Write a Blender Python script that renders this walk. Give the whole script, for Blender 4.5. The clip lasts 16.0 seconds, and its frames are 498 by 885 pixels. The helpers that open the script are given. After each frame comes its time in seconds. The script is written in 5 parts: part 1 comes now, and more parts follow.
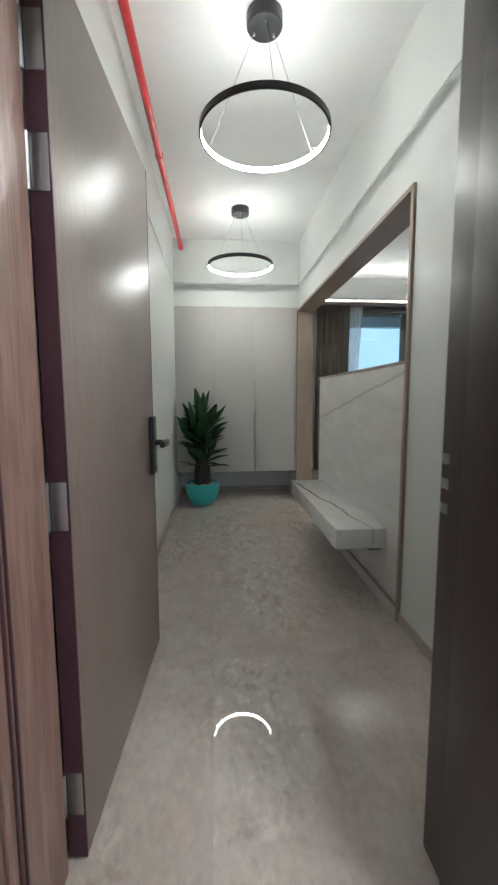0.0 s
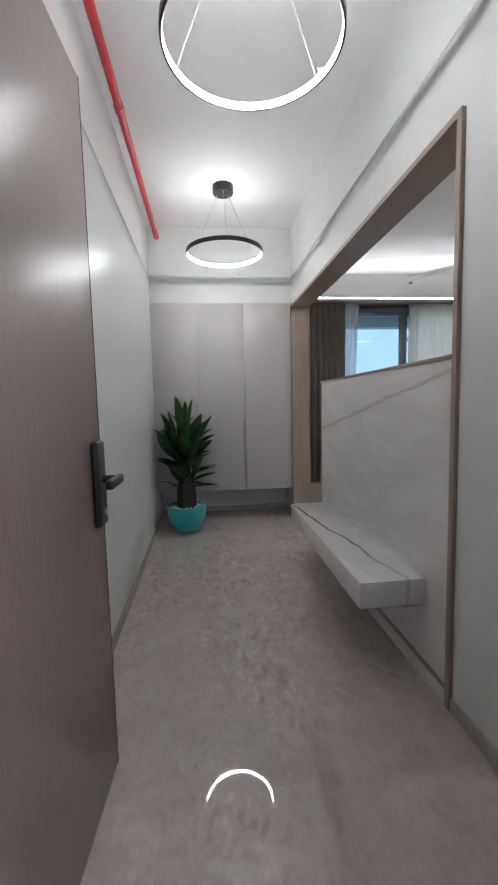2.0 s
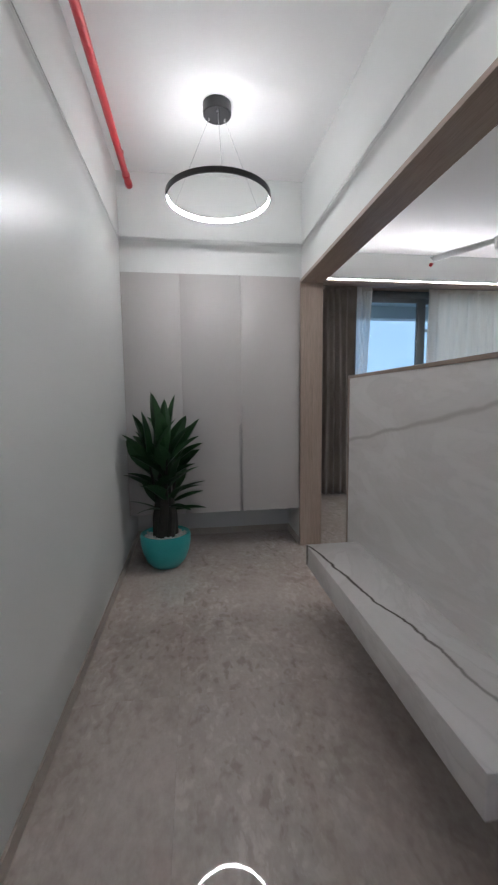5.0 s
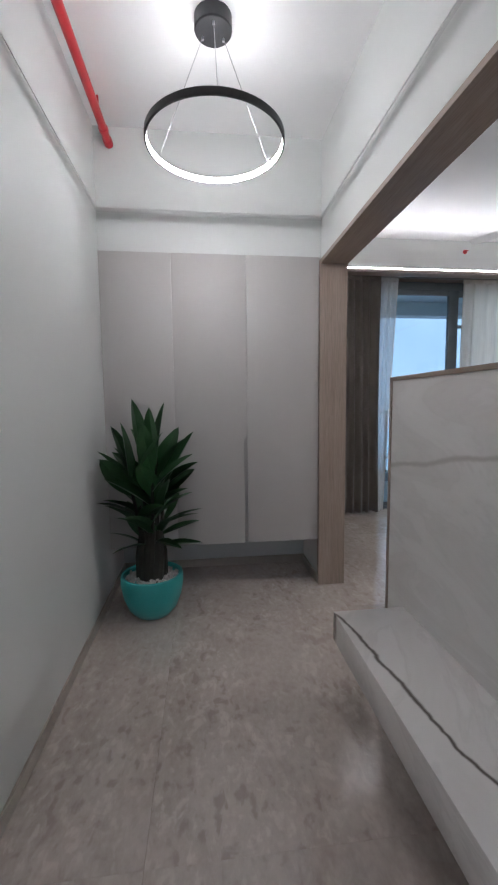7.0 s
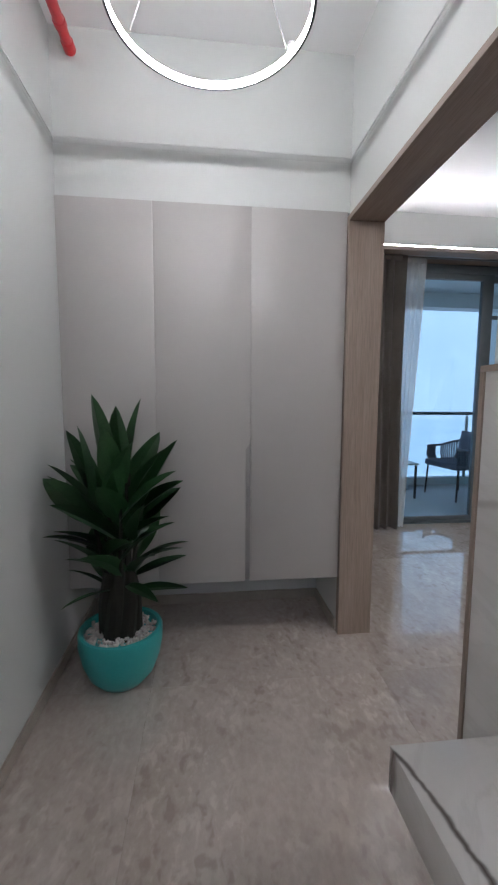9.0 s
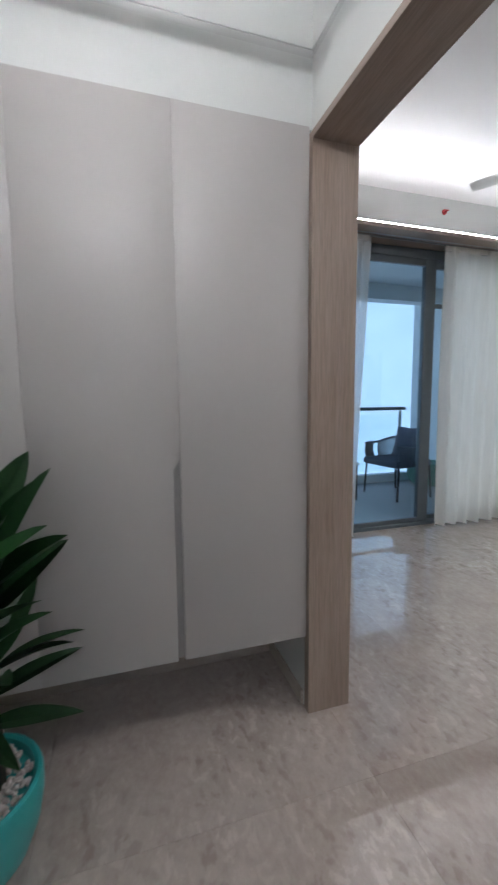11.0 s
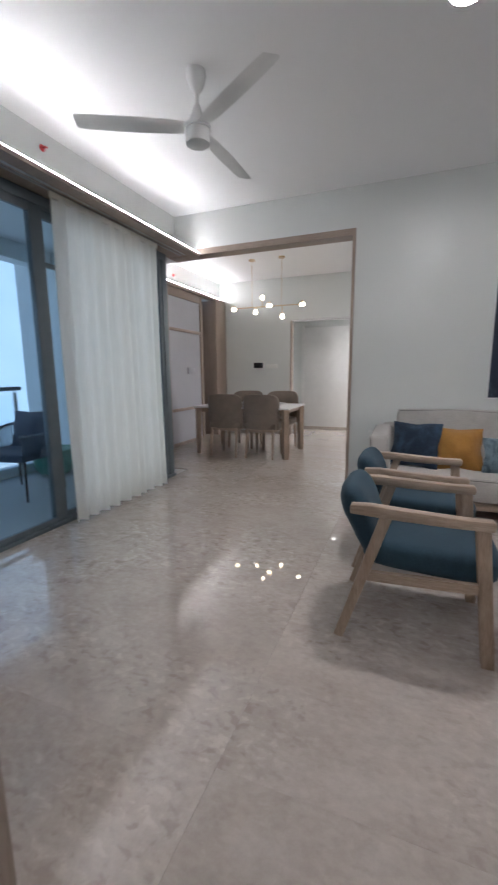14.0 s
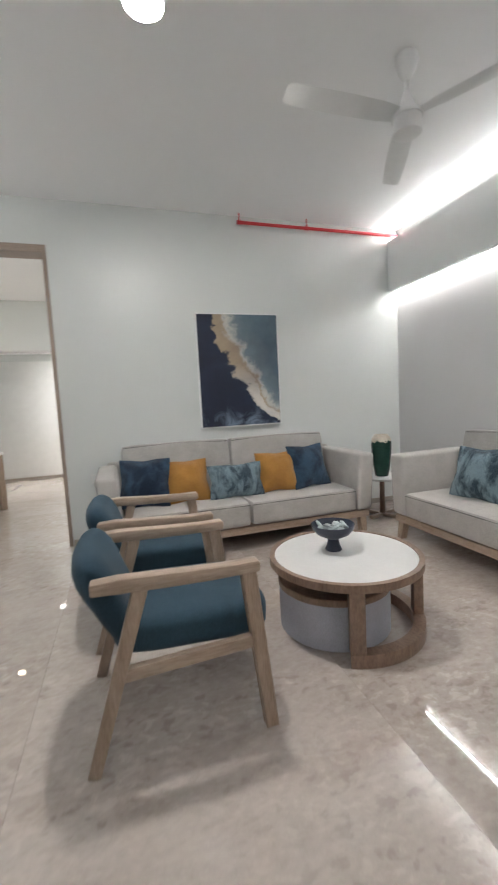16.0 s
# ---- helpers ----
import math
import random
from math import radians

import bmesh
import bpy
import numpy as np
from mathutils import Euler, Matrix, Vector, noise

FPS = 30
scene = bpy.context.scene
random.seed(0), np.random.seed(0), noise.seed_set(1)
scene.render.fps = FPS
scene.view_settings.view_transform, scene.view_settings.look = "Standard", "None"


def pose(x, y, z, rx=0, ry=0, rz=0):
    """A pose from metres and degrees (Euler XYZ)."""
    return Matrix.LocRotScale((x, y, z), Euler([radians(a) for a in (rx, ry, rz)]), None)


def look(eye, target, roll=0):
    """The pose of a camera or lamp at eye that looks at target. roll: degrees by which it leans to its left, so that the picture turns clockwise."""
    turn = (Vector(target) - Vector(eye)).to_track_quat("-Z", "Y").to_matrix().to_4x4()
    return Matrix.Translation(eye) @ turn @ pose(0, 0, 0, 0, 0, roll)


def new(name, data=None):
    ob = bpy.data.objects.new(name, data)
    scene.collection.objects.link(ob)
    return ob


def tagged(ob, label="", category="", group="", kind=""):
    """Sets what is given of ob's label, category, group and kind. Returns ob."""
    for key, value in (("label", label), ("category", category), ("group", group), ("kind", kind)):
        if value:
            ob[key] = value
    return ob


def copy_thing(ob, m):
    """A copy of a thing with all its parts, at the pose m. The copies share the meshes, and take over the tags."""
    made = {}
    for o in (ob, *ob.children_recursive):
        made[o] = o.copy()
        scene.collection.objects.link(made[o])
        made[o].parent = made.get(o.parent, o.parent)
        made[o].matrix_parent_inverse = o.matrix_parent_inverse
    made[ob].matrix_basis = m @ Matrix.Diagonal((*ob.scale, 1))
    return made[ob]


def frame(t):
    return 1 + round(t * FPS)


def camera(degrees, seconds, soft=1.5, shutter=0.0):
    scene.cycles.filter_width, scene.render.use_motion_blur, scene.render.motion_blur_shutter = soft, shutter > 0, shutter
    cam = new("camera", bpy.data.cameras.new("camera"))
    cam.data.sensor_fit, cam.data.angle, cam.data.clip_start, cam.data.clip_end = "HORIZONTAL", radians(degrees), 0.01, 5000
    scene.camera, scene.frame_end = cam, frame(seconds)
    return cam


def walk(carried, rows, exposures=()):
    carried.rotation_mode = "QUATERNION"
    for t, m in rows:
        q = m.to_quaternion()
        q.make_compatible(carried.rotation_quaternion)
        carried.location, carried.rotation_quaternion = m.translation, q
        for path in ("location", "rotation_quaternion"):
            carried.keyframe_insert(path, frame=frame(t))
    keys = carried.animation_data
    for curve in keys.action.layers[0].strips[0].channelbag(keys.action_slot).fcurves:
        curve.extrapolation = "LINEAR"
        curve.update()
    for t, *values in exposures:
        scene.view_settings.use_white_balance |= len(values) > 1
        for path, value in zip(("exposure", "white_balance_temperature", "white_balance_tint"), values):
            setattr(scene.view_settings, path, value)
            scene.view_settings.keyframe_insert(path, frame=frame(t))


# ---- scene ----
cam = camera(63.4, 16.0, soft=2.1, shutter=0.50)
EXPOSURES = [(0.0, 0.22, 6000, 1), (1.0, 0.20, 5850, 7), (3.5, 0.03, 5850, 11), (8.0, 0.0, 5800, 13), (10.5, 0.16, 5800, 11), (11.5, 0.14, 5800, 11), (13.0, 0.08, 5850, 10), (13.5, 0.06, 5850, 9), (14.0, 0.10, 5850, 12), (14.5, 0.42, 5950, 11), (15.0, 0.82, 5950, 9), (15.5, 0.72, 5950, 9), (16.0, 0.58, 6050, 8)]
PATH = [
    (0, (0.164, 0.387, 1.125), (0.323, 2.369, 0.906), -0.2),
    (0.5, (0.203, 0.54, 1.129), (0.255, 2.531, 0.938), -0.5),
    (1, (0.242, 0.651, 1.131), (0.204, 2.642, 0.947), -0.2),
    (1.5, (0.242, 0.779, 1.12), (0.259, 2.768, 0.904), -0.5),
    (2, (0.203, 0.934, 1.144), (0.415, 2.914, 0.956), -1.4),
    (2.5, (0.188, 1.056, 1.138), (0.407, 3.032, 0.918), -1.3),
    (3, (0.245, 1.225, 1.15), (0.397, 3.206, 0.92), -1.5),
    (3.5, (0.288, 1.355, 1.16), (0.362, 3.339, 0.923), -0.7),
    (4, (0.277, 1.505, 1.16), (0.433, 3.484, 0.921), -0.3),
    (4.5, (0.229, 1.644, 1.182), (0.525, 3.614, 1.009), -1.0),
    (5, (0.225, 1.752, 1.175), (0.495, 3.723, 0.966), -0.6),
    (5.2, (0.228, 1.821, 1.173), (0.456, 3.798, 0.969), -0.8),
    (7.3, (0.326, 2.391, 1.206), (0.547, 4.369, 1.013), -0.6),
    (7.5, (0.32, 2.442, 1.202), (0.561, 4.414, 0.976), -0.4),
    (8, (0.36, 2.617, 1.203), (0.535, 4.597, 0.985), -1.3),
    (8.2, (0.381, 2.688, 1.214), (0.52, 4.674, 1.018), -0.5),
    (10.3, (0.341, 3.317, 1.202), (0.805, 5.249, 0.976), 0.1),
    (10.5, (0.374, 3.41, 1.205), (0.858, 5.339, 0.995), -0.6),
    (11, (0.427, 3.53, 1.206), (1.012, 5.43, 0.989), -0.5),
    (11.5, (0.441, 3.646, 1.196), (1.362, 5.406, 0.96), 0.5),
    (12, (0.424, 3.785, 1.211), (1.762, 5.248, 0.944), -0.7),
    (12.5, (0.421, 3.858, 1.208), (2.002, 5.056, 0.952), 0.2),
    (13, (0.509, 3.92, 1.207), (2.201, 4.953, 0.935), -0.4),
    (13.5, (0.642, 3.992, 1.227), (2.412, 4.876, 0.936), -1.3),
    (14, (0.731, 4.032, 1.214), (2.561, 4.761, 0.871), -0.5),
    (14.5, (0.832, 4.122, 1.198), (2.771, 4.502, 0.894), -0.7),
    (15, (0.883, 4.209, 1.21), (2.865, 4.175, 0.941), -2.1),
    (15.5, (0.962, 4.187, 1.207), (2.908, 3.792, 0.967), -0.5),
    (16, (1.168, 4.114, 1.171), (3.067, 3.517, 0.981), -3.0),
]
walk(cam, [(t, look(eye, target, roll)) for t, eye, target, roll in PATH], EXPOSURES)

# ---- world and light ----
world = bpy.data.worlds.new("world")
scene.world = world
world.use_nodes = True
wn = world.node_tree
sky = wn.nodes.new("ShaderNodeTexSky")
sky.sky_type, sky.sun_disc = "NISHITA", False
sky.sun_elevation, sky.sun_rotation = radians(48), radians(150)
bg = wn.nodes["Background"]
bg.inputs["Strength"].default_value = 0.15
wn.links.new(sky.outputs["Color"], bg.inputs["Color"])

sun = new("sun", bpy.data.lights.new("sun", "SUN"))
sun.data.energy, sun.data.angle, sun.data.color = 4.6, radians(4), (1.0, 0.96, 0.9)
sun.matrix_world = look((0, 0, 30), (10 * math.sin(radians(-30)), 10 * math.cos(radians(-30)), 30 - 11))

# added area lamp between glass door and drawn sheer curtain, brightens it like daylight
day = new("sheer_backlight", bpy.data.lights.new("sheer_backlight", "AREA"))
day.data.shape, day.data.size, day.data.size_y = "RECTANGLE", 1.15, 2.2
day.data.energy, day.data.color = 2.8, (0.93, 1.0, 0.97)
day.matrix_world = look((3.85, 6.585, 1.25), (3.85, 5.0, 1.25))

RING_GLOW, COVE_GLOW, DISC_GLOW, BULB_GLOW = 82.0, 52.0, 330.0, 15.0


# ---- materials ----
def material(name):
    m = bpy.data.materials.new(name)
    m.use_nodes = True
    return m, m.node_tree.nodes, m.node_tree.links, m.node_tree.nodes["Principled BSDF"]


def noise_node(n, l, coord, scale, detail=5.0, rough=0.55, distort=0.0):
    t = n.new("ShaderNodeTexNoise")
    t.inputs["Scale"].default_value, t.inputs["Detail"].default_value = scale, detail
    t.inputs["Roughness"].default_value, t.inputs["Distortion"].default_value = rough, distort
    l.new(coord, t.inputs["Vector"])
    return t.outputs["Fac"]


def ramp_node(n, l, fac, stops, mode="LINEAR"):
    r = n.new("ShaderNodeValToRGB")
    r.color_ramp.interpolation = mode
    el = r.color_ramp.elements
    while len(el) < len(stops):
        el.new(0.5)
    for e, (p, c) in zip(el, stops):
        e.position, e.color = p, (*c, 1.0)
    l.new(fac, r.inputs["Fac"])
    return r.outputs["Color"]


def mix_node(n, l, fac, a, b, mode="MIX"):
    m = n.new("ShaderNodeMix")
    m.data_type, m.blend_type = "RGBA", mode
    for key, v in ((0, fac), (6, a), (7, b)):
        if hasattr(v, "is_output"):
            l.new(v, m.inputs[key])
        elif key:
            m.inputs[key].default_value = (*v, 1.0)
        else:
            m.inputs[key].default_value = v
    return m.outputs[2]


def math_node(n, l, op, a, b=0.0, c=0.0):
    m = n.new("ShaderNodeMath")
    m.operation = op
    for i, v in enumerate((a, b, c)):
        if hasattr(v, "is_output"):
            l.new(v, m.inputs[i])
        else:
            m.inputs[i].default_value = v
    return m.outputs[0]


def coords(n, l, stretch=(1, 1, 1), per_object=0.0, local=False):
    """World place (or the object's own), stretched, shifted by chance per object."""
    if local:
        out = n.new("ShaderNodeTexCoord").outputs["Object"]
    else:
        out = n.new("ShaderNodeNewGeometry").outputs["Position"]
    if per_object:
        info = n.new("ShaderNodeObjectInfo")
        s = math_node(n, l, "MULTIPLY", info.outputs["Random"], per_object)
        add = n.new("ShaderNodeVectorMath")
        add.operation = "ADD"
        l.new(out, add.inputs[0])
        l.new(s, add.inputs[1])
        out = add.outputs[0]
    mp = n.new("ShaderNodeMapping")
    mp.inputs["Scale"].default_value = stretch
    l.new(out, mp.inputs["Vector"])
    return mp.outputs["Vector"]


def bump(n, l, b, height, strength, dist=0.01):
    k = n.new("ShaderNodeBump")
    k.inputs["Strength"].default_value, k.inputs["Distance"].default_value = strength, dist
    l.new(height, k.inputs["Height"])
    l.new(k.outputs["Normal"], b.inputs["Normal"])


def surface(name, a, b2, scale=6.0, rough=0.5, metal=0.0, bumps=0.1, fine=60.0, stretch=(1, 1, 1), local=False, rough_var=0.06, sheen=0.0, dist=0.004):
    """A plain surface that drifts between two colours, with fine relief and uneven gloss."""
    m, n, l, b = material(name)
    v = coords(n, l, stretch, 0.0, local)
    big, small = noise_node(n, l, v, scale), noise_node(n, l, v, fine, 3.0)
    both = math_node(n, l, "MULTIPLY_ADD", small, 0.35, math_node(n, l, "MULTIPLY", big, 0.65))
    l.new(ramp_node(n, l, both, [(0.3, a), (0.7, b2)]), b.inputs["Base Color"])
    l.new(math_node(n, l, "MULTIPLY_ADD", big, rough_var * 2, rough - rough_var), b.inputs["Roughness"])
    b.inputs["Metallic"].default_value = metal
    if sheen:
        b.inputs["Sheen Weight"].default_value = sheen
    if bumps:
        bump(n, l, b, small, bumps, dist)
    return m


def wood(name, dark, light, grain=(18, 18, 1.2), rough=0.45, local=False, ring_scale=2.2, bumps=0.12, detail=7.0):
    m, n, l, b = material(name)
    v = coords(n, l, grain, 3.0 if local else 0.0, local)
    fibre = noise_node(n, l, v, ring_scale, detail, 0.65, 0.6)
    pores = noise_node(n, l, coords(n, l, tuple(4 * g for g in grain), 0.0, local), 3.0, 2.0)
    c = ramp_node(n, l, fibre, [(0.32, dark), (0.68, light)])
    c = mix_node(n, l, 0.25, c, ramp_node(n, l, pores, [(0.35, tuple(0.55 * k for k in dark)), (0.6, light)]))
    l.new(c, b.inputs["Base Color"])
    l.new(math_node(n, l, "MULTIPLY_ADD", fibre, 0.15, rough - 0.07), b.inputs["Roughness"])
    bump(n, l, b, fibre, bumps, 0.002)
    return m


def cloth(name, a, b2, weave=420.0, scale=5.0, local=True, sheen=0.2, stretch=(1, 1, 1), low=0.3):
    m, n, l, b = material(name)
    v = coords(n, l, stretch, 5.0, local)
    big = noise_node(n, l, v, scale, 4.0, 0.6, 0.4)
    vv = coords(n, l, (1, 1, 1), 0.0, local)
    wv = n.new("ShaderNodeTexVoronoi")
    wv.inputs["Scale"].default_value = weave
    l.new(vv, wv.inputs["Vector"])
    thread = noise_node(n, l, vv, weave * 0.35, 2.0)
    c = ramp_node(n, l, big, [(low, a), (1 - low, b2)])
    c = mix_node(n, l, 0.22, c, ramp_node(n, l, thread, [(0.35, tuple(0.6 * k for k in a)), (0.65, tuple(min(1, 1.25 * k) for k in b2))]))
    l.new(c, b.inputs["Base Color"])
    b.inputs["Roughness"].default_value, b.inputs["Sheen Weight"].default_value = 0.9, sheen
    b.inputs["Sheen Roughness"].default_value = 0.5
    bump(n, l, b, wv.outputs["Distance"], 0.35, 0.002)
    return m


def glow(name, colour, strength):
    m, n, l, b = material(name)
    b.inputs["Base Color"].default_value = (0.9, 0.9, 0.9, 1)
    b.inputs["Emission Color"].default_value = (*colour, 1)
    b.inputs["Emission Strength"].default_value = strength
    return m


def marble_floor(name):
    """Polished greige limestone: soft drifting clouds, with drifts of shell-like blots and flecks."""
    m, n, l, b = material(name)
    v = coords(n, l, (1, 0.62, 1), 7.0)
    cloud = noise_node(n, l, v, 1.1, 4.0, 0.55, 0.9)
    drift = noise_node(n, l, v, 1.9, 3.0, 0.5, 0.6)
    patch = noise_node(n, l, v, 8.0, 6.0, 0.66, 0.6)
    fine = noise_node(n, l, v, 46.0, 5.0, 0.68, 0.2)
    blot = noise_node(n, l, v, 23.0, 3.5, 0.52, 0.3)
    fleck = noise_node(n, l, v, 23.0, 4.0, 0.58, 0.35)
    c = ramp_node(n, l, patch, [(0.30, (0.40, 0.350, 0.315)), (0.50, (0.490, 0.442, 0.407)), (0.70, (0.56, 0.515, 0.480))])
    c = mix_node(n, l, 0.34, c, ramp_node(n, l, cloud, [(0.32, (0.36, 0.315, 0.283)), (0.68, (0.63, 0.590, 0.555))]))
    c = mix_node(n, l, 0.17, c, ramp_node(n, l, fine, [(0.34, (0.32, 0.275, 0.245)), (0.66, (0.68, 0.64, 0.605))]))
    zone = ramp_node(n, l, drift, [(0.42, (0.06, 0.06, 0.06)), (0.60, (1, 1, 1))])
    dark = math_node(n, l, "MULTIPLY", ramp_node(n, l, blot, [(0.35, (1, 1, 1)), (0.44, (0, 0, 0))]), math_node(n, l, "MULTIPLY", zone, 0.50))
    c = mix_node(n, l, dark, c, (0.30, 0.25, 0.215))
    pale = math_node(n, l, "MULTIPLY", ramp_node(n, l, fleck, [(0.55, (0, 0, 0)), (0.65, (1, 1, 1))]), math_node(n, l, "MULTIPLY", zone, 0.42))
    c = mix_node(n, l, pale, c, (0.72, 0.68, 0.645))
    info = n.new("ShaderNodeObjectInfo")
    tone = math_node(n, l, "MULTIPLY_ADD", info.outputs["Random"], 0.06, 0.93)
    comb = n.new("ShaderNodeCombineColor")
    for k, gain in (("Red", 1.035), ("Green", 0.995), ("Blue", 0.965)):
        l.new(math_node(n, l, "MULTIPLY", tone, gain), comb.inputs[k])
    c = mix_node(n, l, 1.0, c, comb.outputs[0], "MULTIPLY")
    l.new(c, b.inputs["Base Color"])
    l.new(math_node(n, l, "MULTIPLY_ADD", patch, 0.04, 0.01), b.inputs["Roughness"])
    b.inputs["IOR"].default_value = 1.68
    b.inputs["Coat Weight"].default_value, b.inputs["Coat Roughness"].default_value, b.inputs["Coat IOR"].default_value = 0.32, 0.012, 1.6
    bump(n, l, b, cloud, 0.015, 0.02)
    return m


def vein_marble(name, wide, offset, slope, thin_only=False):
    """White marble with grey clouds; one dark vein wanders along the slab's length (local y)."""
    m, n, l, b = material(name)
    v = coords(n, l, (1, 1, 1), 0.0, True)
    sep = n.new("ShaderNodeSeparateXYZ")
    l.new(v, sep.inputs[0])
    wob = noise_node(n, l, coords(n, l, (0.3, 1, 0.3), 0.0, True), 3.2, 5.0, 0.55)
    line = math_node(n, l, "MULTIPLY_ADD", sep.outputs["Y"], slope, offset)
    line = math_node(n, l, "MULTIPLY_ADD", math_node(n, l, "SUBTRACT", wob, 0.5), 0.05 if thin_only else 0.12, line)
    across = sep.outputs["Z"] if thin_only else sep.outputs["X"]
    away = math_node(n, l, "ABSOLUTE", math_node(n, l, "SUBTRACT", across, line))
    fade = math_node(n, l, "MULTIPLY_ADD", noise_node(n, l, v, 5.0, 3.0), wide, wide * 0.1)
    k = math_node(n, l, "DIVIDE", away, fade)
    vein = ramp_node(n, l, k, [(0.0, (1, 1, 1)), (0.35, (0.75, 0.75, 0.75)), (0.7, (0.12, 0.12, 0.12)), (1.0, (0, 0, 0))])
    cloud = noise_node(n, l, coords(n, l, (1.4, 0.6, 2.2), 0.0, True), 2.0, 6.0, 0.6, 1.5)
    base = ramp_node(n, l, cloud, [(0.35, (0.64, 0.62, 0.60)), (0.5, (0.70, 0.68, 0.665)), (0.7, (0.75, 0.735, 0.72))])
    faint = ramp_node(n, l, math_node(n, l, "ABSOLUTE", math_node(n, l, "SUBTRACT", cloud, 0.5)), [(0.0, (0.44, 0.42, 0.40)), (0.03, (0.70, 0.68, 0.66))])
    base = mix_node(n, l, 0.12 if thin_only else 0.22, base, faint)
    dark = (0.50, 0.475, 0.455) if thin_only else (0.095, 0.078, 0.068)
    if not thin_only:
        vein = math_node(n, l, "MULTIPLY", vein, ramp_node(n, l, math_node(n, l, "ADD", sep.outputs["Y"], 0.65), [(0.0, (0.30, 0.30, 0.30)), (0.55, (1, 1, 1))]))
    c = mix_node(n, l, vein, base, dark)
    l.new(c, b.inputs["Base Color"])
    l.new(math_node(n, l, "MULTIPLY_ADD", cloud, 0.12, 0.18), b.inputs["Roughness"])
    return m


def art(name):
    """An abstract sea coast: navy, then a gold and white edge that runs aslant, then grey blue."""
    m, n, l, b = material(name)
    v = coords(n, l, (1, 1, 1), 0.0, True)
    sep = n.new("ShaderNodeSeparateXYZ")
    l.new(v, sep.inputs[0])
    rag = noise_node(n, l, v, 6.0, 7.0, 0.62, 0.8)
    slow = noise_node(n, l, v, 2.4, 4.0, 0.55, 0.6)
    z = sep.outputs["Z"]
    bend = math_node(n, l, "POWER", math_node(n, l, "MULTIPLY_ADD", z, -0.93, 1.0), 2.0)
    shore = math_node(n, l, "MULTIPLY_ADD", bend, 0.75, 0.17)
    d = math_node(n, l, "SUBTRACT", sep.outputs["X"], shore)
    d = math_node(n, l, "MULTIPLY_ADD", math_node(n, l, "SUBTRACT", rag, 0.5), 0.30, d)
    d = math_node(n, l, "MULTIPLY_ADD", math_node(n, l, "SUBTRACT", slow, 0.5), 0.42, d)
    c = ramp_node(n, l, math_node(n, l, "MULTIPLY_ADD", d, 1.0, 0.39), [
        (0.20, (0.008, 0.013, 0.036)), (0.36, (0.010, 0.018, 0.045)), (0.385, (0.36, 0.28, 0.19)), (0.50, (0.30, 0.235, 0.165)),
        (0.55, (0.42, 0.41, 0.39)), (0.61, (0.14, 0.18, 0.21)), (0.80, (0.075, 0.115, 0.15))])
    white = ramp_node(n, l, z, [(0.30, (1, 1, 1)), (0.62, (0, 0, 0))])
    band = ramp_node(n, l, math_node(n, l, "ABSOLUTE", math_node(n, l, "SUBTRACT", d, 0.03)), [(0.0, (1, 1, 1)), (0.055, (0.8, 0.8, 0.8)), (0.075, (0, 0, 0))])
    c = mix_node(n, l, math_node(n, l, "MULTIPLY", white, band), c, (0.52, 0.49, 0.46))
    mottle = ramp_node(n, l, slow, [(0.35, (0.65, 0.65, 0.7)), (0.65, (1.35, 1.35, 1.3))])
    c = mix_node(n, l, 0.75, c, mottle, "MULTIPLY")
    low = math_node(n, l, "MULTIPLY", ramp_node(n, l, z, [(0.05, (1, 1, 1)), (0.22, (0, 0, 0))]), ramp_node(n, l, rag, [(0.48, (0, 0, 0)), (0.66, (1, 1, 1))]))
    c = mix_node(n, l, math_node(n, l, "MULTIPLY", low, 0.6), c, (0.28, 0.36, 0.48))
    l.new(c, b.inputs["Base Color"])
    b.inputs["Roughness"].default_value = 0.5
    bump(n, l, b, rag, 0.1, 0.002)
    return m


def clear_glass(name, tint):
    m, n, l, b = material(name)
    b.inputs["Base Color"].default_value = (*tint, 1)
    b.inputs["Transmission Weight"].default_value = 1.0
    b.inputs["Roughness"].default_value, b.inputs["IOR"].default_value = 0.0, 1.45
    return m


def sheer_cloth(name, colour, see):
    m, n, l, b = material(name)
    n.remove(b)
    v = coords(n, l, (1, 1, 1))
    thread = noise_node(n, l, coords(n, l, (300, 300, 4)), 1.0, 2.0)
    df, tl, tr = n.new("ShaderNodeBsdfDiffuse"), n.new("ShaderNodeBsdfTranslucent"), n.new("ShaderNodeBsdfTransparent")
    col = ramp_node(n, l, thread, [(0.3, tuple(0.9 * k for k in colour)), (0.7, colour)])
    l.new(col, df.inputs["Color"])
    l.new(col, tl.inputs["Color"])
    m1, m2 = n.new("ShaderNodeMixShader"), n.new("ShaderNodeMixShader")
    m1.inputs[0].default_value, m2.inputs[0].default_value = 0.50, see
    l.new(df.outputs[0], m1.inputs[1])
    l.new(tl.outputs[0], m1.inputs[2])
    l.new(m1.outputs[0], m2.inputs[1])
    l.new(tr.outputs[0], m2.inputs[2])
    l.new(m2.outputs[0], n["Material Output"].inputs["Surface"])
    return m


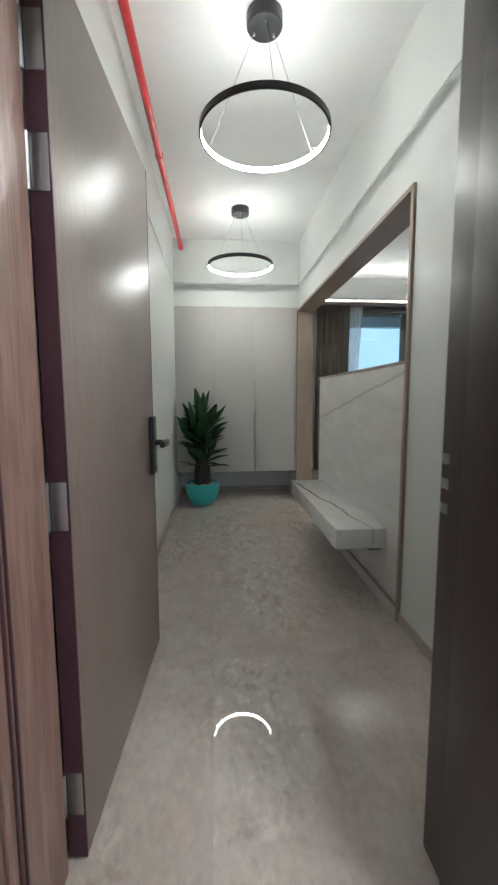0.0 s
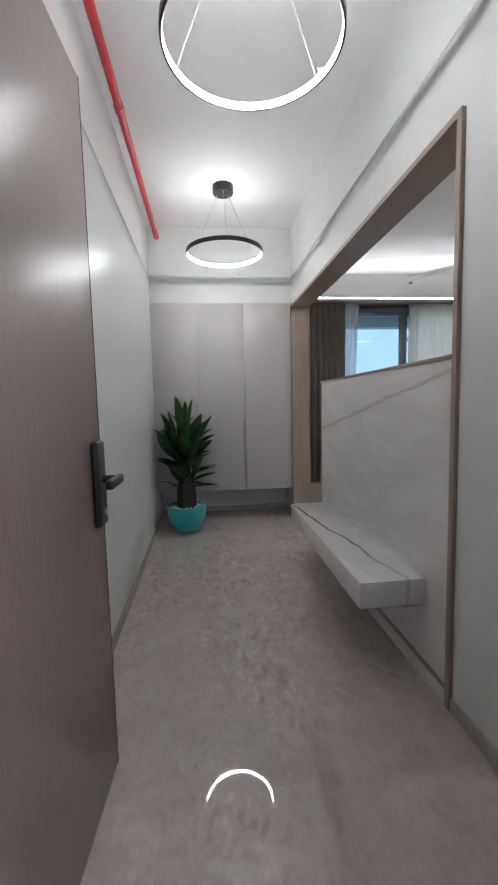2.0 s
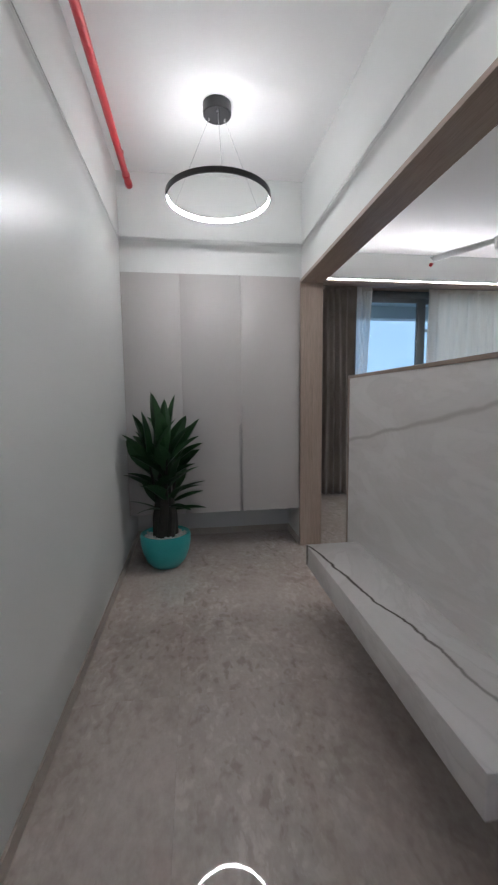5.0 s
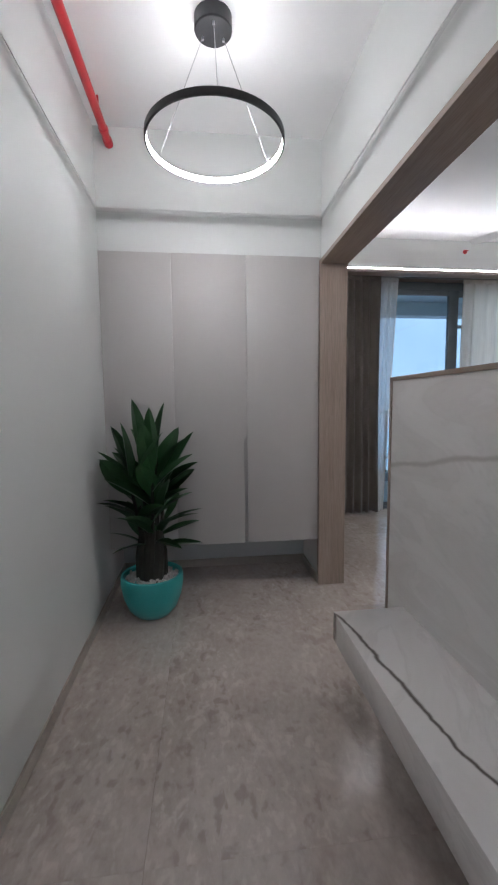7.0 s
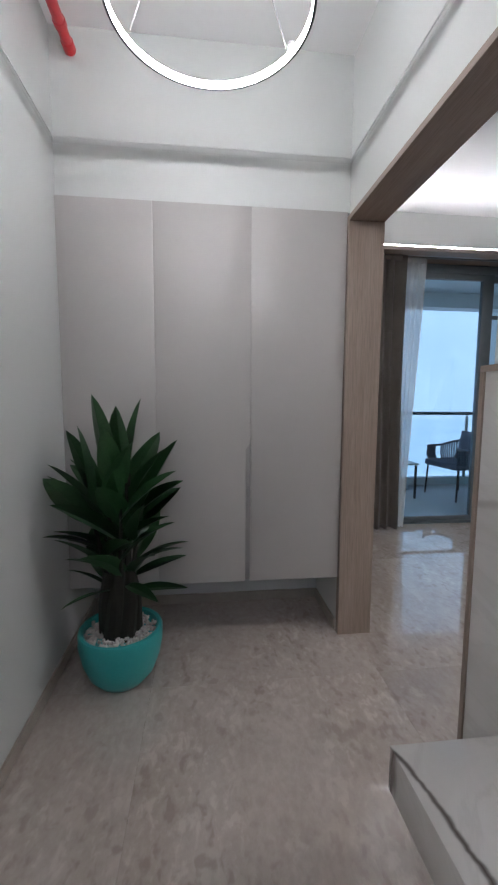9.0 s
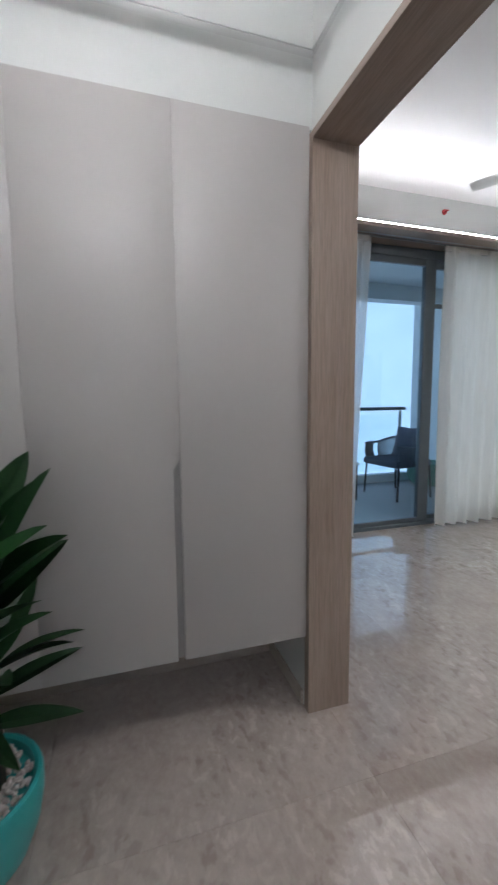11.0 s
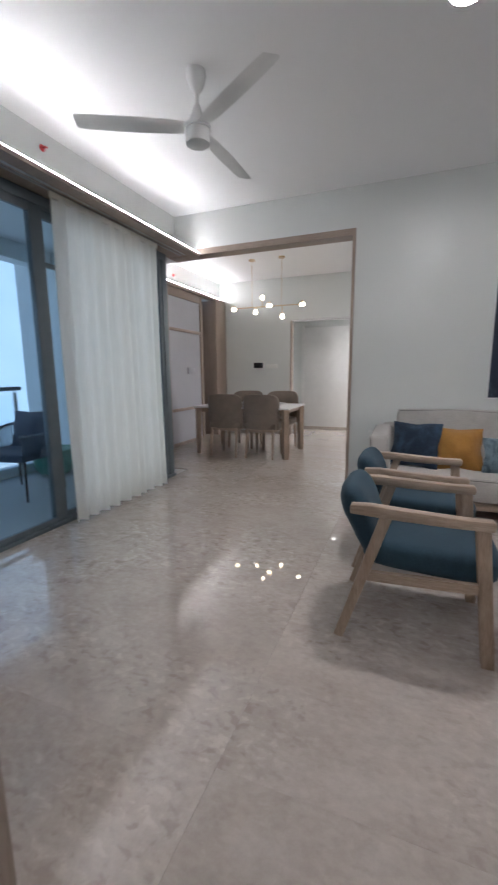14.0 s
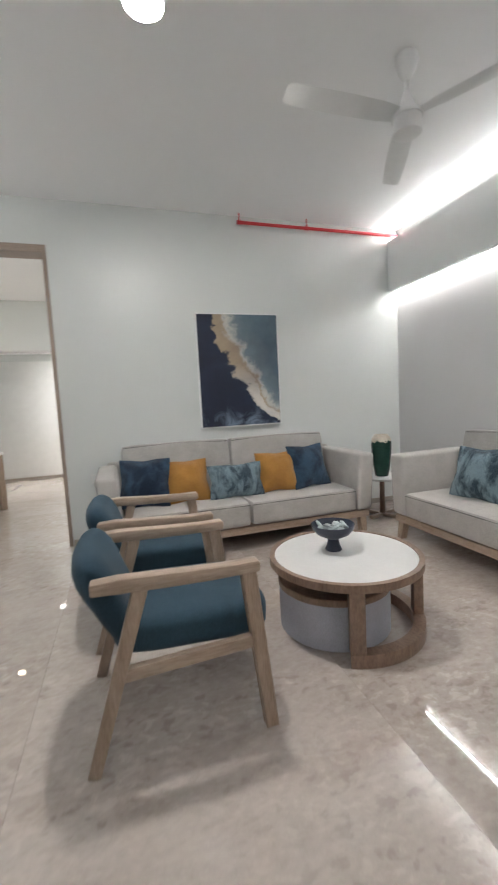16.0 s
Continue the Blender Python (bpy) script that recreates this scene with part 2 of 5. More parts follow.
WALL = surface("wall_paint", (0.62, 0.635, 0.62), (0.665, 0.68, 0.665), 1.2, 0.34, 0, 0.05, 240.0, rough_var=0.05)
CEIL = surface("ceiling_paint", (0.85, 0.85, 0.85), (0.88, 0.88, 0.88), 0.8, 0.8, 0, 0.04, 200.0)
PANEL = surface("grey_panel", (0.56, 0.55, 0.545), (0.60, 0.59, 0.585), 1.5, 0.6, 0, 0.08, 320.0)
# greyer than the wall: the shadow in the groove is part of this colour
GROOVE = surface("groove_shade", (0.56, 0.57, 0.56), (0.59, 0.60, 0.59), 3.0, 0.6, 0, 0.0)
# laminate tone darkened for the shade inside the finger grip
GRIP = surface("grip_recess", (0.37, 0.355, 0.345), (0.41, 0.395, 0.385), 3.0, 0.5, 0, 0.0)
CABINET = surface("cabinet_laminate", (0.435, 0.418, 0.405), (0.465, 0.448, 0.434), 1.0, 0.38, 0, 0.03, 400.0, rough_var=0.03)
FLOOR = marble_floor("polished_floor_marble")
GROUT = surface("grout", (0.42, 0.385, 0.355), (0.48, 0.445, 0.415), 30.0, 0.8)
SKIRT = surface("skirting_stone", (0.36, 0.31, 0.265), (0.45, 0.40, 0.35), 9.0, 0.3, 0, 0.03, 70.0)
TAUPE = wood("taupe_laminate", (0.27, 0.205, 0.165), (0.36, 0.285, 0.235), (22, 22, 1.0), 0.42)
TAUPE_H = wood("taupe_laminate_level", (0.27, 0.205, 0.165), (0.36, 0.285, 0.235), (22, 1.0, 22), 0.42)
OAK = wood("chair_oak", (0.30, 0.215, 0.155), (0.45, 0.345, 0.265), (14, 14, 2.0), 0.42, True)
OAK_X = wood("rail_oak", (0.30, 0.215, 0.155), (0.45, 0.345, 0.265), (2.0, 14, 14), 0.42, True)
OAK_Y = wood("arm_oak", (0.32, 0.235, 0.175), (0.47, 0.365, 0.285), (14, 1.6, 14), 0.40, True)
WALNUT = wood("table_walnut", (0.20, 0.125, 0.085), (0.32, 0.22, 0.16), (6, 6, 3), 0.4, True)
DOOR_FACE = wood("door_veneer", (0.20, 0.148, 0.130), (0.245, 0.19, 0.17), (30, 30, 1.4), 0.36, False, 2.0, 0.06)
DOOR_EDGE = surface("door_edge_paint", (0.055, 0.022, 0.032), (0.075, 0.032, 0.042), 8.0, 0.45, 0, 0.08)
# lock side of the frame gets less light; that shade is in this colour
JAMB_SHADED = wood("shaded_jamb", (0.040, 0.026, 0.026), (0.066, 0.045, 0.045), (26, 26, 1.2), 0.42)
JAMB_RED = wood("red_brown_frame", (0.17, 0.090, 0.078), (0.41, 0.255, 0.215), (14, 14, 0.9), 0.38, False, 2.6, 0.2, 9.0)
BLACK = surface("black_metal", (0.012, 0.012, 0.014), (0.022, 0.022, 0.024), 12.0, 0.32, 0.0, 0.02)
STEEL = surface("brushed_steel", (0.40, 0.40, 0.41), (0.50, 0.50, 0.51), 20.0, 0.42, 1.0, 0.05, 200.0)
BRASS = surface("brass", (0.55, 0.40, 0.24), (0.66, 0.50, 0.32), 15.0, 0.3, 1.0, 0.02)
RED = surface("red_pipe_paint", (0.50, 0.022, 0.030), (0.60, 0.035, 0.042), 9.0, 0.33, 0, 0.04)
WHITE = surface("white_enamel", (0.72, 0.72, 0.71), (0.78, 0.78, 0.77), 8.0, 0.35, 0, 0.02)
PLASTIC = surface("white_plastic", (0.70, 0.70, 0.68), (0.75, 0.75, 0.73), 8.0, 0.4, 0, 0.02)
WINFRAME = surface("dark_window_frame", (0.115, 0.140, 0.158), (0.145, 0.170, 0.190), 10.0, 0.4, 0.2, 0.03)
BENCH = vein_marble("bench_marble", 0.017, -0.040, -0.148)
SCREEN = vein_marble("screen_marble", 0.026, 1.25, -0.19, True)
POT = surface("teal_glaze", (0.035, 0.33, 0.33), (0.05, 0.40, 0.39), 5.0, 0.36, 0, 0.05, 90.0)
PEBBLE = surface("pebbles", (0.42, 0.38, 0.35), (0.72, 0.69, 0.66), 26.0, 0.6, 0, 0.1)
LEAF = surface("leaf_green", (0.014, 0.055, 0.020), (0.046, 0.125, 0.042), 7.0, 0.34, 0, 0.1, 120.0, local=True)
STEM = surface("plant_stem", (0.011, 0.012, 0.009), (0.026, 0.026, 0.017), 12.0, 0.7, 0, 0.3, 60.0)
SOFA = cloth("sofa_linen", (0.40, 0.375, 0.35), (0.49, 0.465, 0.44), 520.0, 9.0)
PIPING = cloth("piping_cloth", (0.12, 0.115, 0.11), (0.17, 0.16, 0.155), 600.0, 9.0)
BLUE = cloth("blue_velvet", (0.012, 0.037, 0.061), (0.029, 0.066, 0.098), 500.0, 4.0, sheen=0.06)
# the lighter blue patches are velvet sheen put into the colour
NAVY = cloth("navy_sheen_velvet", (0.004, 0.012, 0.032), (0.034, 0.072, 0.122), 500.0, 6.0, sheen=0.08, low=0.40)
DYED = cloth("tie_dye_velvet", (0.006, 0.022, 0.040), (0.19, 0.26, 0.30), 500.0, 8.0, sheen=0.08, stretch=(1.5, 1, 0.7), low=0.42)
MUSTARD = cloth("mustard_cloth", (0.30, 0.135, 0.022), (0.41, 0.20, 0.036), 500.0, 8.0)
DINING = cloth("dining_cloth", (0.19, 0.148, 0.118), (0.26, 0.205, 0.165), 420.0, 8.0)
FELT = cloth("grey_felt", (0.41, 0.42, 0.47), (0.49, 0.50, 0.56), 520.0, 9.0)
DRAPE = cloth("taupe_drape", (0.22, 0.19, 0.165), (0.29, 0.255, 0.22), 380.0, 3.0, local=False)
SHEER = sheer_cloth("sheer_voile", (0.99, 0.965, 0.90), 0.04)
VOILE = sheer_cloth("thin_voile", (0.97, 0.96, 0.93), 0.28)
TABLE_TOP = surface("white_stone_top", (0.66, 0.65, 0.64), (0.74, 0.73, 0.72), 3.0, 0.3, 0, 0.02)
VASE_GREEN = surface("green_glaze", (0.010, 0.035, 0.026), (0.022, 0.060, 0.045), 9.0, 0.25, 0, 0.05)
VASE_CREAM = surface("cream_glaze", (0.42, 0.36, 0.28), (0.62, 0.56, 0.46), 14.0, 0.4, 0, 0.15)
BOWL = surface("navy_bowl_glaze", (0.010, 0.016, 0.032), (0.018, 0.026, 0.048), 9.0, 0.35, 0, 0.05)
PAPER = surface("white_petals", (0.36, 0.42, 0.42), (0.52, 0.57, 0.56), 20.0, 0.6, 0, 0.1)
PAINTING = art("coast_painting")
GLASS = clear_glass("window_glass", (0.66, 0.87, 0.98))
FROST = surface("frosted_pane", (0.36, 0.36, 0.40), (0.42, 0.42, 0.46), 2.0, 0.35, 0, 0.02)
BALCONY = surface("balcony_tile", (0.36, 0.37, 0.38), (0.44, 0.45, 0.46), 3.0, 0.5, 0, 0.05)
OUTER = surface("outer_plaster", (0.70, 0.73, 0.75), (0.76, 0.79, 0.81), 2.0, 0.8, 0, 0.2, 80.0)
# backdrop colour carries the blue daylight haze of the distance
HAZE = surface("pale_haze", (0.40, 0.48, 0.58), (0.50, 0.58, 0.66), 0.15, 0.9, 0, 0.1, 6.0)
RAILGLASS = clear_glass("railing_glass", (0.90, 0.96, 1.0))
PILLOW = cloth("grey_blue_pillow", (0.10, 0.11, 0.16), (0.17, 0.18, 0.24), 500.0, 6.0)
ROPE = surface("grey_rope", (0.10, 0.11, 0.15), (0.17, 0.185, 0.235), 30.0, 0.8, 0, 0.3, 120.0)
PLANTER = surface("green_planter", (0.08, 0.27, 0.20), (0.11, 0.33, 0.25), 6.0, 0.5, 0, 0.05)
SCREENGLASS = surface("dark_display", (0.008, 0.008, 0.009), (0.012, 0.012, 0.013), 5.0, 0.12, 0, 0.0)
RING_LIGHT = glow("ring_led", (1.0, 0.94, 0.87), RING_GLOW)
COVE_LIGHT = glow("cove_led", (1.0, 0.94, 0.88), COVE_GLOW)
SOFT_LIGHT = glow("soft_led", (1.0, 0.94, 0.88), COVE_GLOW * 1.05)
DINING_LIGHT = glow("dining_led", (1.0, 0.93, 0.86), COVE_GLOW * 1.5)
DISC_LIGHT = glow("disc_led", (1.0, 0.93, 0.85), DISC_GLOW)
BULB_SOFT = glow("downlight_led", (1.0, 0.93, 0.85), 16.0)
# glow of the lamp added out of view to fill the passage
PASSAGE_FILL = glow("passage_fill", (1.0, 0.94, 0.88), DISC_GLOW * 1.7)
LOBBY_LIGHT = glow("lobby_led", (1.0, 0.95, 0.93), DISC_GLOW * 0.26)
BULB_LIGHT = glow("bulb_glow", (1.0, 0.80, 0.52), BULB_GLOW)


# ---- building helpers ----
def box(x0, y0, z0, x1, y1, z1, bev=0.0, seg=2):
    bm = bmesh.new()
    bmesh.ops.create_cube(bm, size=1.0)
    for v in bm.verts:
        v.co = ((x0 + x1) / 2 + v.co.x * (x1 - x0), (y0 + y1) / 2 + v.co.y * (y1 - y0), (z0 + z1) / 2 + v.co.z * (z1 - z0))
    if bev:
        bmesh.ops.bevel(bm, geom=list(bm.edges), offset=bev, segments=seg, profile=0.5, affect="EDGES", clamp_overlap=True)
    return bm


def join(*bms):
    out = bmesh.new()
    for b in bms:
        me = bpy.data.meshes.new("tmp")
        b.to_mesh(me)
        b.free()
        out.from_mesh(me)
        bpy.data.meshes.remove(me)
    return out


def moved(bm, m):
    bmesh.ops.transform(bm, matrix=m, verts=bm.verts)
    return bm


def prism(pts, axis, a, b, bev=0.0):
    """A polygon in the plane across an axis, drawn out along it from a to b."""
    bm = bmesh.new()
    put = {"x": lambda p, d: (d, p[0], p[1]), "y": lambda p, d: (p[0], d, p[1]), "z": lambda p, d: (p[0], p[1], d)}[axis]
    one, two = [bm.verts.new(put(p, a)) for p in pts], [bm.verts.new(put(p, b)) for p in pts]
    k = len(pts)
    for i in range(k):
        bm.faces.new((one[i], one[(i + 1) % k], two[(i + 1) % k], two[i]))
    bm.faces.new(one[::-1])
    bm.faces.new(two)
    bmesh.ops.recalc_face_normals(bm, faces=bm.faces)
    if bev:
        bmesh.ops.bevel(bm, geom=list(bm.edges), offset=bev, segments=2, profile=0.5, affect="EDGES", clamp_overlap=True)
    return bm


def lathe(profile, seg=40):
    bm = bmesh.new()
    rows = []
    for r, z in profile:
        if r < 1e-5:
            rows.append([bm.verts.new((0, 0, z))])
        else:
            rows.append([bm.verts.new((r * math.cos(2 * math.pi * i / seg), r * math.sin(2 * math.pi * i / seg), z)) for i in range(seg)])
    for a, b in zip(rows, rows[1:]):
        for i in range(seg):
            j = (i + 1) % seg
            q = [a[i % len(a)], a[j % len(a)], b[j % len(b)], b[i % len(b)]]
            q = list(dict.fromkeys(q))
            if len(q) > 2:
                bm.faces.new(q)
    bmesh.ops.recalc_face_normals(bm, faces=bm.faces)
    return bm


def arc_block(r0, r1, z0, z1, a0, a1, seg=40):
    """A curved block: between two radii, two heights and two angles in degrees (a full turn closes)."""
    bm = bmesh.new()
    full = abs(a1 - a0) > 359
    cnt = seg if full else seg + 1
    loops = []
    for i in range(cnt):
        a = radians(a0 + (a1 - a0) * i / seg)
        loops.append([bm.verts.new((r * math.cos(a), r * math.sin(a), z)) for r, z in ((r0, z0), (r1, z0), (r1, z1), (r0, z1))])
    for i in range(seg):
        p, q = loops[i], loops[(i + 1) % cnt]
        for j in range(4):
            bm.faces.new((p[j], p[(j + 1) % 4], q[(j + 1) % 4], q[j]))
    if not full:
        bm.faces.new(loops[0])
        bm.faces.new(loops[-1][::-1])
    bmesh.ops.recalc_face_normals(bm, faces=bm.faces)
    return bm


def tube(points, radius, seg=10, taper=None):
    bm = bmesh.new()
    pts = [Vector(p) for p in points]
    rows = []
    side = None
    for i, p in enumerate(pts):
        d = (pts[min(i + 1, len(pts) - 1)] - pts[max(i - 1, 0)]).normalized()
        if side is None:
            side = d.orthogonal().normalized()
        side = (side - d * side.dot(d)).normalized()
        up = d.cross(side)
        r = radius * (taper[i] if taper else 1.0)
        rows.append([bm.verts.new(p + (side * math.cos(2 * math.pi * k / seg) + up * math.sin(2 * math.pi * k / seg)) * r) for k in range(seg)])
    for a, b in zip(rows, rows[1:]):
        for k in range(seg):
            bm.faces.new((a[k], a[(k + 1) % seg], b[(k + 1) % seg], b[k]))
    bm.faces.new(rows[0][::-1])
    bm.faces.new(rows[-1])
    bmesh.ops.recalc_face_normals(bm, faces=bm.faces)
    return bm


def bar(p, q, w, d, bev=0.004, tw=1.0, axis_hint=(0, 0, 1)):
    """A square bar from p to q, w by d across, its far end tw times as thick."""
    p, q = Vector(p), Vector(q)
    n = (q - p)
    length = n.length
    n.normalize()
    u = Vector(axis_hint).cross(n)
    if u.length < 1e-3:
        u = Vector((1, 0, 0)).cross(n)
    u.normalize()
    v = n.cross(u)
    bm = box(-w / 2, -d / 2, 0, w / 2, d / 2, length)
    for vert in bm.verts:
        k = tw if vert.co.z > length / 2 else 1.0
        vert.co = p + u * vert.co.x * k + v * vert.co.y * k + n * vert.co.z
    if bev:
        bmesh.ops.bevel(bm, geom=list(bm.edges), offset=bev, segments=2, profile=0.5, affect="EDGES", clamp_overlap=True)
    return bm


def puff(w, d, h, cut=10, edge=0.35, ear=0.0, power=4, seed=0.0):
    """A stuffed block w by d by h about its centre: flat sides rounded off, faces swollen."""
    bm = bmesh.new()
    bmesh.ops.create_cube(bm, size=2.0)
    bmesh.ops.subdivide_edges(bm, edges=list(bm.edges), cuts=cut, use_grid_fill=True)
    for v in bm.verts:
        x, y, z = v.co
        k = (abs(x) ** power + abs(y) ** power + abs(z) ** power) ** (1 / power)
        s = 1 / k
        fx, fy, fz = x * (1 - edge) + x * s * edge, y * (1 - edge) + y * s * edge, z * (1 - edge) + z * s * edge
        if ear:
            c = (1 - (abs(x) ** 2.4)) * (1 - (abs(z) ** 2.4))
            fy *= 0.06 + 0.94 * max(c, 0.0) ** 0.85
            pull = 1 - ear * ((1 - abs(x)) if abs(z) > abs(x) else (1 - abs(z)))
            fx, fz = fx * pull, fz * pull
        if ear:
            fy += 0.16 * noise.noise((x * 2.2 + seed, z * 2.2, 0.3)) * (1 if y > 0 else -1) * (1 - 0.5 * max(abs(x), abs(z)))
            fx += 0.03 * noise.noise((z * 1.7, seed, 1.0))
            fz += 0.03 * noise.noise((x * 1.7, seed, 5.0))
        v.co = (fx * w / 2, fy * d / 2, fz * h / 2)
    return bm


def mesh_of(name, bm, mat, smooth=True, angle=38):
    me = bpy.data.meshes.new(name)
    bm.to_mesh(me)
    bm.free()
    me.materials.append(mat)
    if smooth:
        me.shade_smooth()
        me.set_sharp_from_angle(angle=radians(angle))
    return me


def part(name, bm, mat, parent, label="", smooth=True, angle=38):
    ob = new(name, mesh_of(name, bm, mat, smooth, angle))
    ob.parent = parent
    if label:
        tagged(ob, label)
    return ob


def thing(name, m, label, category, group=""):
    ob = new(name)
    ob.empty_display_size = 0.1
    ob.matrix_world = m
    return tagged(ob, label, category, group)


def setting(name, bm, mat, label, category="wall", smooth=False):
    return tagged(new(name, mesh_of(name, bm, mat, smooth)), label, category, "", "structure")


# ---- plan ----
XL, XR, XR2 = -0.275, 1.07, 1.22          # entrance hall walls; far face of the dividing wall
YE0, YE1, YC = 1.00, 1.25, 4.865          # entrance wall, cabinet front
HALL, LIV = 2.792, 2.935                    # ceilings
XS, XS2 = 4.97, 5.12                      # sofa wall
YS, YN, YF = 1.14, 6.62, 6.60             # south wall, sliding door, wall behind the pelmet ledge
OPEN_T, ARCH_Y, ARCH_T = 2.058, 4.595, 2.502
DX, DN = 8.30, 7.60                       # dining room's far wall and glazed partition

# hall walls, with the shadow groove that runs round them
G0, G1 = 2.322, 2.350
setting("wall_hall_west", join(box(XL - 0.15, YE1, 0, XL, 5.45, G0), box(XL - 0.15, YE1, G1, XL, 5.45, HALL)), WALL, "white painted hall wall with a shadow groove")
setting("wall_hall_east", join(prism([(YE1, 0), (2.235, 0), (2.235, OPEN_T + 0.024), (YC, OPEN_T + 0.024), (YC, G0), (YE1, G0)], "x", XR, XR2), box(XR, YE1, G1, XR2, YC, LIV + 0.05)), WALL, "white painted wall beside the wide opening")
setting("wall_hall_north", join(box(XL, YC, 2.102, XR2, YC + 0.1, G0), box(XL, YC, G1, XR2, YC + 0.1, LIV + 0.05)), WALL, "white painted wall above the tall cabinets")
# only 3 mm deep; the grey colour supplies the groove's shadow
setting("wall_groove", join(box(XL - 0.15, YE1, G0, XL - 0.003, YC + 0.1, G1), box(XR + 0.003, YE1, G0, XR2 - 0.01, YC, G1), box(XL, YC + 0.003, G0, XR2 - 0.01, YC + 0.1, G1)), GROOVE, "shallow groove in the hall walls, its shadow put in as grey", "trim")
setting("wall_recess", join(box(XL, 5.25, 0, XR2, 5.45, 2.2), box(XR2 - 0.16, YC + 0.012, 0.0, XR2, 5.25, 2.1)), WALL, "white wall behind the raised cabinets")
setting("wall_entrance", join(box(-1.5, YE0, 0, -0.235, YE1, HALL + 0.1), box(0.735, YE0, 0, 1.5, YE1, HALL + 0.1), box(-0.235, YE0, 2.11, 0.735, YE1, HALL + 0.1)), WALL, "white wall round the entrance door")
# unseen walls; the south opening is added to let sky light in
setting("wall_lobby", join(box(-1.65, -1.6, 0, -1.5, YE1, 2.75), box(1.5, -1.6, 0, 1.65, YE0, 2.75), box(-1.65, -1.75, 0, -0.7, -1.6, 2.75), box(0.7, -1.75, 0, 1.65, -1.6, 2.75), box(-0.7, -1.75, 0, 0.7, -1.6, 1.1), box(-0.7, -1.75, 2.4, 0.7, -1.6, 2.75)), WALL, "unseen plain white lobby wall with an opening added for daylight")
setting("ceiling_lobby", box(-1.65, -1.75, 2.75, 1.65, YE0, 2.85), CEIL, "plain white lobby ceiling", "ceiling")
setting("ceiling_hall", box(XL - 0.15, YE1, HALL, XR, YC + 0.1, HALL + 0.1), CEIL, "white hall ceiling lit by two ring lamps", "ceiling")

# living room
setting("wall_living_west", join(box(1.06, 1.0, 0, XR2, YE1, LIV + 0.05), box(XR + 0.02, YC + 0.1, 2.15, XR2, 7.0, LIV + 0.05), box(XR + 0.02, 5.45, 0, XR2, 7.0, 2.15)), WALL, "white painted living room wall")
setting("wall_living_south", box(XR, YS - 0.2, 0, XS2, YS, LIV + 0.05), PANEL, "matt grey panelled wall behind the sofa")
setting("wall_living_east", join(box(XS, YS, 0, XS2, ARCH_Y, LIV + 0.05), box(XS, ARCH_Y, ARCH_T + 0.060, XS2, 7.0, LIV + 0.05)), WALL, "white painted wall with a wide opening to the dining room")
setting("wall_living_north", box(XR2, YF, 2.5135, XS, YF + 0.12, LIV + 0.05), WALL, "white wall above the curtain pelmet")
setting("wall_outer_north", join(box(XR2, YN + 0.06, 2.50, XS2, YN + 0.25, LIV + 0.05), box(XR2, YN + 0.0, 0, 1.95, YN + 0.25, 2.5)), WALL, "white wall round the sliding door")
setting("ceiling_living", box(XR2, YS - 0.2, LIV, XS, 6.87, LIV + 0.1), CEIL, "white living room ceiling with cove light", "ceiling")
setting("curtain_pelmet", box(XR2, 6.29, 2.486, XS, 6.40, 2.515, 0.003), TAUPE_H, "taupe wooden pelmet ledge over the curtains", "pelmet")
setting("pelmet_soffit", box(XR2, 6.40, 2.505, XS, YN + 0.06, 2.513), TAUPE_H, "taupe boxed soffit over the curtain rails", "pelmet")
setting("beam_south", box(XR2, YS + 0.05, 2.29, XS - 0.001, YS + 0.12, 2.81, 0.003), WALL, "boxed beam with light above and below", "beam")
setting("beam_south_hanger", box(XR2, YS, 2.52, XS, YS + 0.05, 2.62), WALL, "backing batten that carries the boxed beam", "beam")

# wood linings of the two openings
def lining(name, head, jambs, label, side=TAUPE, top=TAUPE_H):
    ob = setting(name, head, top, label, "door lining")
    for bm in jambs:
        part("jamb", bm, side, ob, "", False)


lining("opening_lining", box(XR - 0.015, 2.237, OPEN_T, XR2 + 0.01, YC, OPEN_T + 0.024, 0.0015), (box(XR - 0.015, 4.828, 0, XR2 + 0.01, YC, OPEN_T, 0.0015), box(XR - 0.015, 2.237, 0, XR2 + 0.01, 2.262, OPEN_T, 0.0015)), "taupe wood lining of the wide hall opening")
lining("arch_lining", box(XS - 0.012, ARCH_Y, ARCH_T, XS2 + 0.012, 6.80, ARCH_T + 0.062, 0.0015), (box(XS - 0.012, ARCH_Y, 0, XS2 + 0.012, ARCH_Y + 0.03, ARCH_T, 0.0015),), "taupe wood lining of the dining room opening")

# dining room and the passage beyond
setting("wall_dining_east", prism([(3.3, 0), (4.3, 0), (4.3, 2.18), (6.19, 2.18), (6.19, 0), (8.2, 0), (8.2, LIV + 0.05), (3.3, LIV + 0.05)], "x", DX, DX + 0.12), WALL, "white dining room wall with a passage opening")
setting("wall_dining_south", box(XS2, 3.3, 0, DX, 3.42, LIV + 0.05), WALL, "white dining room side wall")
setting("wall_dining_west", box(XS, 7.0, 0, XS2, 8.2, LIV + 0.05), WALL, "white dining room end wall")
setting("wall_dining_north", join(box(XS2, DN + 0.05, 2.60, DX, DN + 0.15, LIV + 0.05), box(XS2, 8.1, 0, DX, 8.2, 2.6)), WALL, "white wall above the glazed partition")
setting("ceiling_dining", box(XS2, 3.3, LIV, DX, 8.2, LIV + 0.1), CEIL, "white dining room ceiling with cove light", "ceiling")
